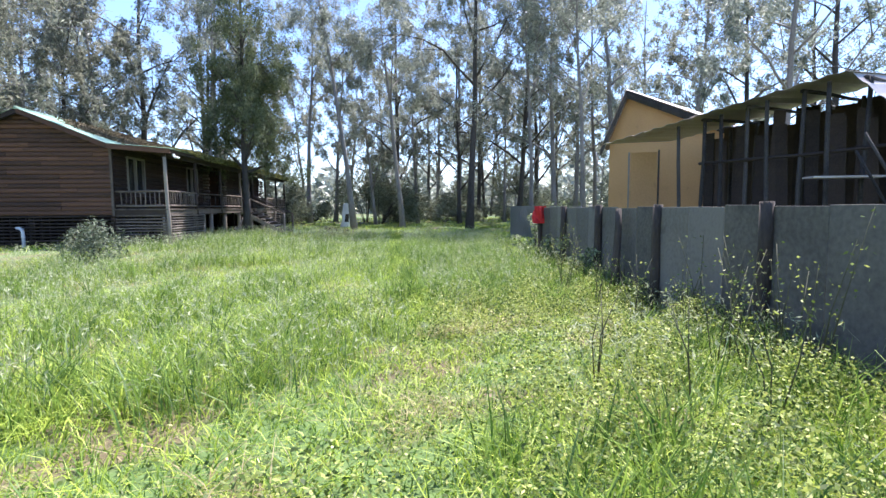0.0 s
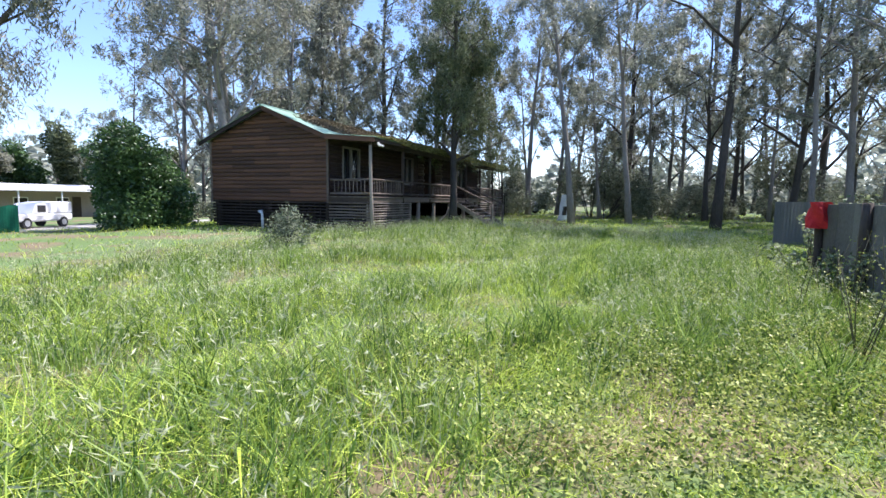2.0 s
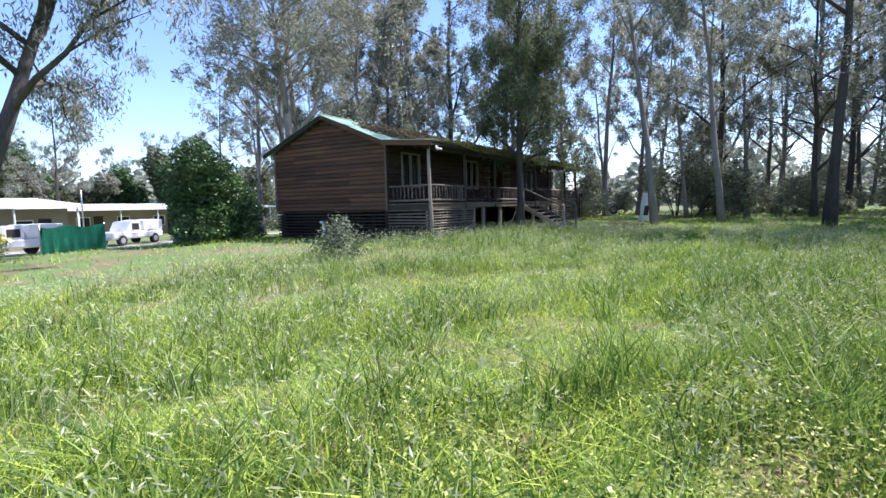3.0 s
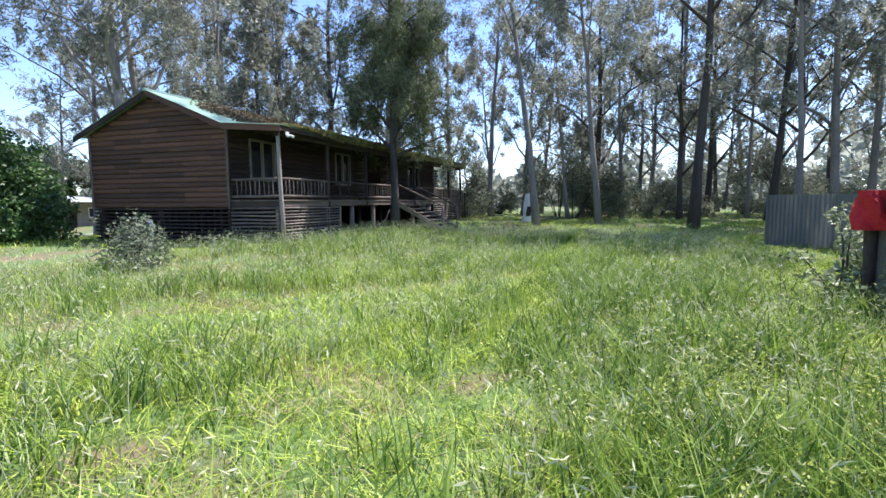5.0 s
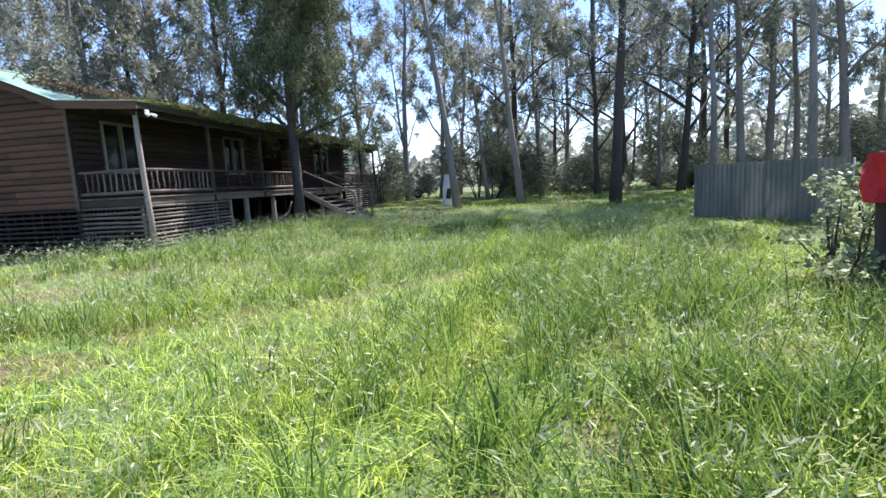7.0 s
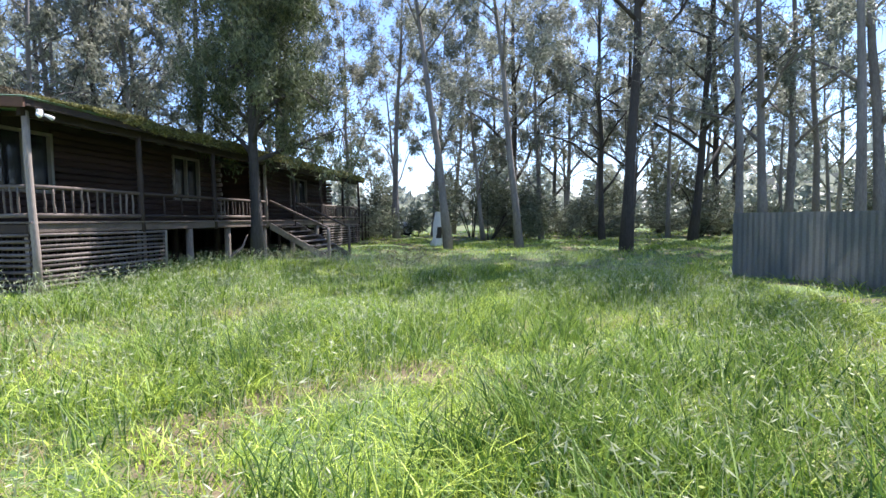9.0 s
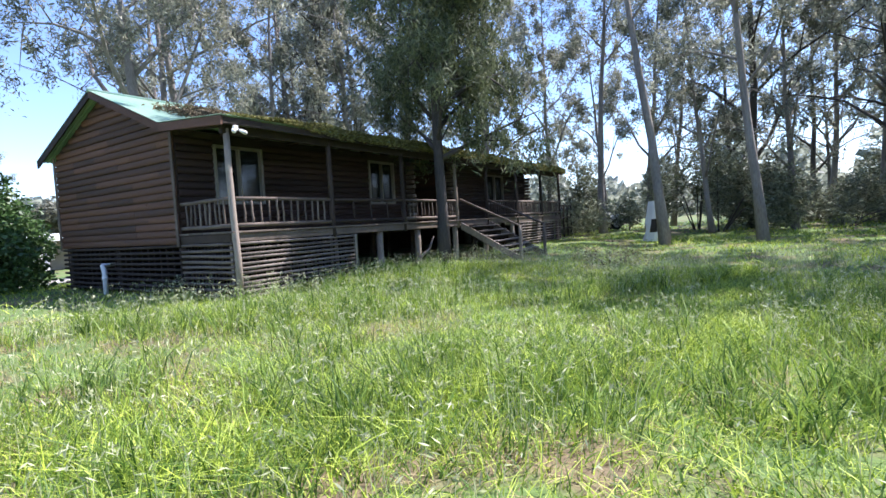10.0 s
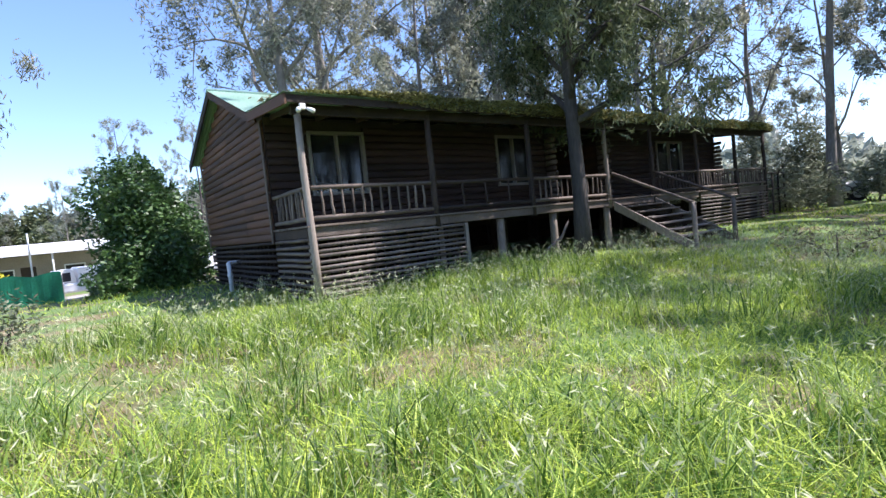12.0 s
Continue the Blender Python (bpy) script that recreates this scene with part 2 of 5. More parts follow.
# ---- ground ----
def step(a, b, v):
    k = np.clip((v - a) / (b - a), 0, 1)
    return k * k * (3 - 2 * k)


def gz(x, y):
    """Height of the ground."""
    x, y = np.asarray(x, float), np.asarray(y, float)
    z = 0.12 + 0.20 * (1 - step(-2, 16, y)) * step(-16, -6, x)
    z = z + 0.22 * step(13, 22, y) * step(56, 48, y) * step(-9.5, -13.5, x) * step(-26, -23.5, x)
    z = z + 0.30 * step(30, 60, y) * step(-28, -16, x)
    z = z - 0.75 * step(-27, -38, x)
    z = z + 0.03 * np.sin(x * 0.9 + 1.3) * np.sin(y * 0.7) + 0.02 * np.sin(x * 2.3 - y * 1.7)
    return z


def build_ground():
    xs = np.concatenate([np.linspace(-900, -70, 14), np.arange(-66, 24, 0.75), np.linspace(28, 900, 14)])
    ys = np.concatenate([np.linspace(-900, -16, 12), np.arange(-14, 76, 0.75), np.linspace(80, 900, 14)])
    X, Y = np.meshgrid(xs, ys)
    Z = gz(X, Y)
    v = np.stack([X, Y, Z], -1).reshape(-1, 3)
    nx = len(xs)
    fs = [(j * nx + i, j * nx + i + 1, (j + 1) * nx + i + 1, (j + 1) * nx + i) for j in range(len(ys) - 1) for i in range(nx - 1)]
    me = bpy.data.meshes.new("ground")
    me.from_pydata(v.tolist(), [], fs)
    me.materials.append(M_SOIL)
    me.shade_smooth()
    tagged(new("ground", me), "earth field with dry patches under tall grass", "ground", kind="structure")


build_ground()

# ---- the log cabin ----
XF, XW, XB, Y0, Y1 = -15.07, -16.92, -22.95, 24.0, 42.7
GAP0, GAP1 = 32.2, 35.0          # open passage between the two halves
YS, DROP = 34.9, 0.03             # where the far veranda roof steps down, and by how much
ZB, ZD, ZT = 1.50, 1.72, 4.02     # beam underside, deck top, wall top
XR, ZR = -19.93, 5.27              # ridge


def log_plank(length, h=0.165, depth=0.05):
    """A half-round horizontal board along +x, with its face towards -y."""
    n, prof = 5, []
    for i in range(n + 1):
        a = math.pi * i / n
        prof.append((-depth * math.sin(a) ** 0.7 if 0 < i < n else 0.0, -h / 2 * 0.985 * math.cos(a)))
    vs = [(x, y, z) for x in (0, length) for y, z in prof]
    m = n + 1
    fs = [(i, i + m, i + m + 1, i + 1) for i in range(n)] + [(m - 1, 2 * m - 1, m, 0), tuple(range(m)), tuple(range(2 * m - 1, m - 1, -1))]
    me = bpy.data.meshes.new("plank")
    me.from_pydata(vs, [], fs)
    return me


def piece(name, me, material, parent, m):
    if not me.materials:
        me.materials.append(material)
    ob = new(name, me)
    ob.parent = parent
    ob.matrix_basis = Matrix.Translation(-rel(parent)) @ m
    return ob


def build_house():
    house = thing("house", (-19.0, 33.0, 0.1), "dark brown log cabin on stumps with veranda and green tin roof", "house")
    o = rel(house)
    # walls behind the boards
    def gable_wall(name, y, t=0.12):
        bm = bmesh.new()
        prof = [(XB, ZB), (XW, ZB), (XW, ZT), (XR, ZR - 0.02), (XB, 4.08)]
        front = [bm.verts.new(Vector((x, y, z)) - o) for x, z in prof]
        back = [bm.verts.new(Vector((x, y + t, z)) - o) for x, z in prof]
        bm.faces.new(front)
        bm.faces.new(back[::-1])
        for i in range(5):
            j = (i + 1) % 5
            bm.faces.new((front[j], front[i], back[i], back[j]))
        return part(name, bm, M_DARKWOOD_OR_SHADE, house)

    g1 = gable_wall("gable_wall", Y0)
    gable_wall("gable_wall", Y1 - 0.12)
    for ya in (GAP0 - 0.12, GAP1):
        boxpart("cross_wall", (XB + 0.12, ya, ZB), (XW - 0.122, ya + 0.12, 4.0), M_SIDING, house, 0)
    boxpart("back_wall", (XB, Y0 + 0.122, ZB), (XB + 0.12, Y1 - 0.122, 3.95), M_SIDING_SHADE, house, 0)
    # front walls with window openings
    wins = [(24.92, 26.16, 2.42, 3.70), (30.28, 31.48, 2.42, 3.72), (38.2, 39.9, 2.42, 3.66)]
    def front_piece(ya, yb, za, zb):
        return boxpart("front_wall", (XW - 0.12, ya, za), (XW, yb, zb), M_DARKWOOD_OR_SHADE, house, 0)
    spans = [(Y0 + 0.122, GAP0, wins[:2]), (GAP1, Y1 - 0.122, wins[2:])]
    planks = {}
    def plank_mesh(length):
        k = round(length, 2)
        if k not in planks:
            planks[k] = log_plank(k)
        return planks[k]
    f_mesh = {}
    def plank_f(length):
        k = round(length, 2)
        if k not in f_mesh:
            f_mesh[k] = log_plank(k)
            f_mesh[k].materials.append(M_SIDING_SHADE)
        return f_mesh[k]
    H = 0.165
    for ya, yb, ws in spans:
        edge = ya
        for w in ws:
            front_piece(edge, w[0], ZB, ZT)
            front_piece(w[0], w[1], ZB, w[2])
            front_piece(w[0], w[1], w[3], ZT)
            edge = w[1]
        host = front_piece(edge, yb, ZB, ZT)
        z = ZD + H / 2
        while z < 3.9:
            cuts = [(ya if ya > 33 else Y0 + 0.0, yb)]
            for w in ws:
                if w[2] - 0.1 < z < w[3] + 0.1:
                    cuts = [c for a, b in cuts for c in ((a, min(b, w[0] - 0.05)), (max(a, w[1] + 0.05), b)) if c[1] - c[0] > 0.05]
            for a, b in cuts:
                m = Matrix.Translation((XW + 0.003, a, z)) @ Matrix.Rotation(radians(90), 4, "Z")
                piece("plank", plank_f(b - a), M_SIDING_SHADE, host, m)
            z += H
    # boards on the gable that faces the field
    z = ZB + H / 2
    while z < ZR - 0.12:
        zt = z + H / 2 + 0.03
        xa, xb = XB, XW
        if zt > 4.1:
            xa = XR + (XB - XR) * (ZR - zt) / (ZR - 4.1)
        if zt > ZT:
            xb = XR + (XW - XR) * (ZR - zt) / (ZR - ZT)
        m = Matrix.Translation((xa, Y0 - 0.003 - random.uniform(0, 0.006), z)) @ Matrix.Rotation(radians(random.uniform(-0.15, 0.15)), 4, "Y")
        cuts = [0.0]
        while xb - xa - cuts[-1] > 3.2:
            cuts.append(cuts[-1] + random.choice((1.2, 1.8, 2.4, 3.0)))
        cuts.append(xb - xa)
        for ca, cb in zip(cuts, cuts[1:]):
            piece("plank", plank_mesh(cb - ca - 0.006), M_SIDING, g1, m @ Matrix.Translation((ca, -random.uniform(0, 0.006), random.uniform(-0.004, 0.004))))
        z += H
    for xc in (XW - 0.02, XB + 0.02):
        boxpart("corner_board", (xc - 0.05, Y0 - 0.085, ZB - 0.05), (xc + 0.05, Y0 - 0.055, ZT - 0.08 if xc > -20 else 4.04), M_RAIL, house, 0.006)
    # stacked log ends at the inner corners, catching sun
    for yc in (GAP0, GAP1 - 0.2, Y1 - 0.3):
        for i in range(12):
            zc = ZD + 0.1 + i * 0.165
            pole("log_end", (XW - 0.1, yc + 0.12, zc), (XW + 0.30 + 0.05 * (i % 2), yc + 0.12, zc), 0.076, 0.072, M_RAIL, house, 8)
    # windows
    for ya, yb, za, zb in wins:
        win = thing("window", (XW, (ya + yb) / 2, za), "", "")
        del win["origin"]
        win.parent = house
        win.location = Vector((XW, (ya + yb) / 2, za)) - o
        for a, b, c, d in ((ya - 0.05, ya + 0.02, za - 0.05, zb + 0.05), (yb - 0.02, yb + 0.05, za - 0.05, zb + 0.05),
                           (ya + 0.021, yb - 0.021, zb - 0.02, zb + 0.05), (ya + 0.021, yb - 0.021, za - 0.05, za + 0.02),
                           ((ya + yb) / 2 - 0.025, (ya + yb) / 2 + 0.025, za + 0.021, zb - 0.021)):
            boxpart("frame", (XW - 0.05, a, c), (XW + 0.085, b, d), M_FRAME, win, 0.006)
        boxpart("pane", (XW - 0.034, ya + 0.01, za + 0.01), (XW - 0.026, yb - 0.01, zb - 0.01), M_GLASS, win, 0).visible_shadow = False
        cb, yy = bmesh.new(), np.linspace(ya + 0.12 if ya < 25 else ya, yb, 26)
        rows = [[cb.verts.new(Vector((XW - 0.09 + 0.018 * math.sin(k * 1.9), y, zz)) - rel(win)) for k, y in enumerate(yy)] for zz in (za + (0.42 if ya < 25 else 0.02), zb)]
        for k in range(len(yy) - 1):
            cb.faces.new((rows[0][k], rows[0][k + 1], rows[1][k + 1], rows[1][k]))
        bmesh.ops.solidify(cb, geom=cb.faces[:], thickness=0.004)
        part("curtain", cb, M_CURTAIN, win, "faded pale curtain")
    # floors and ceiling inside
    for ya, yb in ((Y0 + 0.125, GAP0 - 0.125), (GAP1 + 0.125, Y1 - 0.125)):
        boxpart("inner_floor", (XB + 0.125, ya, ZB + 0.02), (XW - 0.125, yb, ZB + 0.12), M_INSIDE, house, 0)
    # deck: bearer, joists, boards
    boxpart("fascia_beam", (XF - 0.05, Y0 - 0.02, ZB), (XF + 0.04, Y1, ZD - 0.045), M_RAIL, house, 0.012)
    # the same beam on the gable side, its shade put into a darker colour
    boxpart("fascia_beam", (XW, Y0 - 0.03, ZB), (XF - 0.052, Y0 + 0.05, ZD - 0.045), M_DARKWOOD_OR_SHADE, house, 0.012)
    n = 15
    for i in range(n):
        xa = XW + 0.01 + (XF + 0.09 - XW - 0.01) * i / n
        xb = XW + 0.01 + (XF + 0.09 - XW - 0.01) * (i + 1) / n - 0.008
        boxpart("deck_board", (xa, Y0 - 0.06, ZD - 0.04), (xb, Y1 + 0.05, ZD + random.uniform(-0.004, 0.004)), M_RAIL, house, 0.004)
    boxpart("passage_floor", (XB, GAP0 + 0.01, ZD - 0.16), (XW, GAP1 - 0.01, ZD - 0.01), M_DARKWOOD_OR_SHADE, house, 0.005)
    # stumps; rows under the house are coloured dark for the shade there
    for yy in (24.1, 26.85, 28.6, 30.4, 32.6, 34.8, 37.2, 40.1, 42.5):
        for xx in (XF - 0.12, XW - 0.1, XR, XB + 0.3):
            g = float(gz(xx, yy))
            pole("stump", (xx, yy, g - 0.15), (xx, yy, ZB + 0.01), 0.10, 0.095, M_POST if xx > -16 else M_DARKWOOD_OR_SHADE, house, 8, 0.006)
    for xa in (XR, XB + 0.2):
        boxpart("bearer", (xa - 0.06, Y0 + 0.13, ZB - 0.2), (xa + 0.06, Y1 - 0.13, ZB + 0.018), M_DARKWOOD_OR_SHADE, house, 0.01)
    # roof
    def roof_sheet(name, x0, z0, x1, z1, ya, yb, label=""):
        pitch = 0.076
        n = int((yb - ya) / pitch * 4)
        bm = bmesh.new()
        top = []
        for j in range(n + 1):
            y = ya + (yb - ya) * j / n
            dz = 0.009 * math.sin(2 * math.pi * (y - ya) / pitch)
            top.append([bm.verts.new(Vector((x, y, z + dz)) - o) for x, z in ((x0, z0), (x1, z1))])
        for j in range(n):
            bm.faces.new((top[j][0], top[j][1], top[j + 1][1], top[j + 1][0]))
        bmesh.ops.recalc_face_normals(bm, faces=bm.faces[:])
        bmesh.ops.solidify(bm, geom=bm.faces[:], thickness=0.003)
        r = part(name, bm, M_ROOF, house, label)
        return r

    YA, YB = Y0 - 0.32, Y1 - 0.1
    roof_sheet("roof", XR, ZR + 0.07, XW - 0.0, ZT + 0.09, YA, YB, "pale green corrugated iron roof")
    roof_sheet("roof", XW - 0.02, ZT + 0.085, XF + 0.38, 3.92, YA, YS, "pale green corrugated veranda roof with moss")
    roof_sheet("roof", XW - 0.02, ZT + 0.08, XF + 0.38, 3.92 - DROP, YS + 0.01, YB, "mossy veranda roof set lower over the far half")
    roof_sheet("roof", XB - 0.45, 3.98, XR, ZR + 0.07, YA, YB)
    tubes("ridge_cap", [([Vector((XR, YA, ZR + 0.06)) - o, Vector((XR, YB, ZR + 0.06)) - o], [0.06, 0.06])], M_ROOF, house, 8)
    def slab(name, a, b, w, t, mat):
        """A board from a to b (world), w deep downwards and t thick in y."""
        a, b = Vector(a) - o, Vector(b) - o
        bm = bmesh.new()
        vs = [bm.verts.new(p + Vector((0, yy, zz))) for p in (a, b) for yy in (0, t) for zz in (0, -w)]
        for f in ((0, 1, 3, 2), (4, 6, 7, 5), (0, 4, 5, 1), (2, 3, 7, 6), (0, 2, 6, 4), (1, 5, 7, 3)):
            bm.faces.new([vs[i] for i in f])
        bmesh.ops.recalc_face_normals(bm, faces=bm.faces[:])
        return part(name, bm, mat, house)
    for yy in (YA + 0.01, YB - 0.05):
        slab("barge_board", (XR, yy, ZR + 0.045), (XW, yy, ZT + 0.06), 0.17, 0.04, M_SIDING)
        slab("barge_board", (XW + 0.002, yy, ZT + 0.06), (XF + 0.34, yy, 3.90 - DROP * (yy > YS)), 0.17, 0.04, M_SIDING)
        slab("barge_board", (XB - 0.42, yy, 3.97), (XR - 0.002, yy, ZR + 0.045), 0.17, 0.04, M_DARKWOOD_OR_SHADE)
    for ya, yb, dz in ((YA + 0.055, YS - 0.01, 0), (YS + 0.01, YB - 0.055, DROP)):
        boxpart("eave_fascia", (XF + 0.30, ya, 3.76 - dz), (XF + 0.335, yb, 3.89 - dz), M_DARKWOOD_OR_SHADE, house, 0.006)
        boxpart("eave_beam", (XF - 0.06, max(ya, Y0 - 0.1), 3.64 - dz), (XF + 0.05, min(yb, Y1 + 0.1), 3.82 - dz), M_DARKWOOD_OR_SHADE, house, 0.01)
    for i in range(20):
        yy = Y0 + 0.15 + i * 0.965
        slab("rafter", (XW + 0.01, yy, ZT + 0.04), (XF + 0.29, yy, 3.89 - DROP * (yy > YS)), 0.1, 0.05, M_DARKWOOD_OR_SHADE)
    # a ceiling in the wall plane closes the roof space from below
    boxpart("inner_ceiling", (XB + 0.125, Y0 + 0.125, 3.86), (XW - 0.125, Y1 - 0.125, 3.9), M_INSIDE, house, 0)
    # posts; corner and stair posts take the lit tone, the rest the shaded one
    for yy in (Y0 + 0.02, 26.74, 29.6, 32.58, 34.8, 37.45, 40.2, Y1 - 0.05):
        corner = yy < 25
        low = float(gz(XF, yy)) - 0.1 if corner else ZB - 0.04
        pole("veranda_post", (XF + (0.07 if corner else 0.01), yy, low), (XF, yy, 3.74 - DROP * (yy > YS)), 0.07, 0.06, M_POST if corner or 32 < yy < 33 else M_DARKWOOD_OR_SHADE, house, 9, 0.012)
    # railings
    def railing(xa, ya, xb, yb, step_, mat):
        a, b = Vector((xa, ya, 0)), Vector((xb, yb, 0))
        pole("top_rail", a + Vector((0, 0, 2.365)), b + Vector((0, 0, 2.365)), 0.042, 0.038, mat, house, 8, 0.008)
        pole("bottom_rail", a + Vector((0, 0, 1.83)), b + Vector((0, 0, 1.83)), 0.045, 0.042, mat, house, 8, 0.006)
        L = (b - a).length
        k = max(2, int(L / step_))
        for i in range(1, k):
            p = a.lerp(b, i / k) + Vector((random.uniform(-0.01, 0.01), random.uniform(-0.02, 0.02), 0))
            q = p + Vector((random.uniform(-0.012, 0.012), random.uniform(-0.025, 0.025), 0))
            pole("baluster", p + Vector((0, 0, 1.82)), q + Vector((0, 0, 2.36)), random.uniform(0.021, 0.03), random.uniform(0.017, 0.026), mat, house, 6, 0.008)
    railing(XF + 0.02, Y0 + 0.1, XF + 0.02, 26.66, 0.185, M_RAIL)
    railing(XF + 0.02, 26.82, XF + 0.02, 29.52, 0.55, M_DARKWOOD_OR_SHADE)
    railing(XF + 0.02, 29.68, XF + 0.02, 32.5, 0.19, M_RAIL)
    railing(XF - 0.06, Y0 + 0.02, XW + 0.06, Y0 + 0.02, 0.17, M_RAIL)
    railing(XF + 0.02, 34.88, XF + 0.02, 37.37, 0.18, M_DARKWOOD_OR_SHADE)
    railing(XF + 0.02, 37.53, XF + 0.02, 40.12, 0.16, M_RAIL)
    railing(XF + 0.02, 40.28, XF + 0.02, Y1 - 0.12, 0.16, M_RAIL)
    railing(XF - 0.06, Y1 - 0.05, XW + 0.06, Y1 - 0.05, 0.21, M_DARKWOOD_OR_SHADE)
    # slatted skirting below the deck
    def skirt(xa, ya, xb, yb, zlow, rows, uprights, mat):
        a, b = Vector((xa, ya, 0)), Vector((xb, yb, 0))
        for i in range(rows):
            z = zlow + (ZB - 0.05 - zlow) * i / (rows - 1)
            pole("slat", a + Vector((0, 0, z + random.uniform(-0.012, 0.012))), b + Vector((0, 0, z + random.uniform(-0.012, 0.012))),
                 0.034, 0.032, mat, house, 6, 0.008)
        inn = Vector((-0.05, 0, 0)) if abs(xa - xb) < 0.1 else Vector((0, 0.05, 0))
        for i in range(uprights):
            p = a.lerp(b, (i + 0.5) / uprights) + inn
            pole("upright", p + Vector((0, 0, zlow - 0.1)), p + Vector((0, 0, ZB - 0.01)), 0.02, 0.02, M_DARKWOOD_OR_SHADE, house, 5)
    # Unseen closed boards, added to keep daylight from under the floor.
    boxpart("back_skirt", (XB + 0.02, Y0 + 0.14, 0.0), (XB + 0.08, Y1 - 0.14, ZB - 0.19), M_DARKWOOD_OR_SHADE, house, 0)
    boxpart("end_skirt", (XB + 0.09, Y1 - 0.2, 0.0), (XF - 0.3, Y1 - 0.14, ZB - 0.19), M_DARKWOOD_OR_SHADE, house, 0)
    skirt(XF + 0.03, Y0 + 0.05, XF + 0.03, 27.4, 0.18, 14, 18, M_SLAT)
    skirt(XF - 0.02, Y0 - 0.02, XW + 0.02, Y0 - 0.02, 0.18, 12, 15, M_RAIL)
    # gable slats in the dark tone: this side's shade is coloured in
    skirt(XW - 0.02, Y0 - 0.02, XB + 0.02, Y0 - 0.02, 0.18, 11, 22, M_DARKWOOD_OR_SHADE)
    skirt(XF + 0.03, 37.5, XF + 0.03, Y1 - 0.05, 0.4, 10, 6, M_SLAT)
    boxpart("pale_end_board", (XF - 0.02, 27.43, 0.4), (XF + 0.05, 27.52, ZB - 0.02), M_FRAME, house, 0.008)
    return house


house = build_house()


def build_stairs():
    st = thing("stairs", (-13.9, 33.7, float(gz(-13.9, 33.7))), "open weathered timber stairs with sloping handrails", "stairs")
    o = rel(st)
    xa, za, xb = XF + 0.09, 1.55, -12.85
    zb = float(gz(xb, 33.7)) + 0.02
    for yy in (32.66, 34.72):
        bm = bmesh.new()
        prof = [(xa, za + 0.08), (xb, zb + 0.10), (xb, zb - 0.12), (xa, za - 0.16)]
        f = [bm.verts.new(Vector((x, yy, z)) - o) for x, z in prof]
        b = [bm.verts.new(Vector((x, yy + 0.05, z)) - o) for x, z in prof]
        bm.faces.new(f)
        bm.faces.new(b[::-1])
        for i in range(4):
            j = (i + 1) % 4
            bm.faces.new((f[j], f[i], b[i], b[j]))
        bmesh.ops.recalc_face_normals(bm, faces=bm.faces[:])
        part("stringer", bm, M_POST, st)
        pole("newel", (-12.8, yy + 0.02, zb - 0.2), (-12.8, yy + 0.02, 1.42), 0.06, 0.055, M_POST, st, 8, 0.005)
        pole("handrail", (XF + 0.1, yy + 0.02, 2.40), (-12.74, yy + 0.02, 1.38), 0.04, 0.036, M_RAIL, st, 8, 0.006)
    n = 7
    for i in range(1, n):
        k = i / n
        x, z = xa + (xb - xa) * k, za + 0.1 + (zb - za) * k
        boxpart("tread", (x - 0.14, 32.715, z - 0.045), (x + 0.14, 34.715, z), M_SLAT, st, 0.008)
        boxpart("riser", (x - 0.135, 32.715, z - 0.16), (x - 0.11, 34.715, z - 0.047), M_DARKWOOD_OR_SHADE, st, 0.004)
    return st


build_stairs()


def build_side_rail():
    sr = thing("side_rail", (XF - 0.3, 44.1, float(gz(XF - 0.3, 44.1))), "dark timber landing rail beyond the end of the veranda", "railing")
    for y in (42.95, 43.5, 44.1, 44.7, 45.3):
        pole("post", (XF - 0.3, y, float(gz(XF - 0.3, y)) - 0.1), (XF - 0.3, y, 2.3 if y > 45 else 2.2), 0.04, 0.035, M_DARKWOOD_OR_SHADE, sr, 6, 0.008)
    for z in (2.2, 1.55, 1.0):
        pole("rail", (XF - 0.26, 42.85, z), (XF - 0.26, 45.35, z - 0.03), 0.03, 0.028, M_DARKWOOD_OR_SHADE, sr, 6, 0.006)


build_side_rail()


def build_pipe():
    g = float(gz(-20.0, 23.7))
    tubes("drain_pipe", [([(-20.0, 23.72, g - 0.1), (-20.0, 23.72, 0.86), (-20.02, 23.72, 0.97), (-20.1, 23.73, 1.04), (-20.25, 23.8, 1.05), (-20.25, 24.1, 1.05)], [0.055] * 6),
                         ([(-20.0, 23.72, 0.70), (-20.0, 23.72, 0.78)], [0.068, 0.068])], M_WHITE, None, 10)
    tagged(bpy.data.objects["drain_pipe"], "white plastic drain pipe with an elbow beside the skirting", "pipe")


build_pipe()


def build_floodlight():
    fl = thing("floodlight", (XF + 0.36, Y0 - 0.02, 3.68), "small white twin floodlight under the eave corner", "lamp")
    part("base", box((-0.03, -0.05, -0.04), (0.03, 0.05, 0.06), 0.01), M_WHITE, fl)
    for s in (-1, 1):
        tubes("lamp_head", [([(0.02, 0.07 * s, -0.02), (0.07, 0.1 * s, -0.05), (0.14, 0.13 * s, -0.09)], [0.02, 0.035, 0.042])], M_WHITE, fl, 9)


build_floodlight()


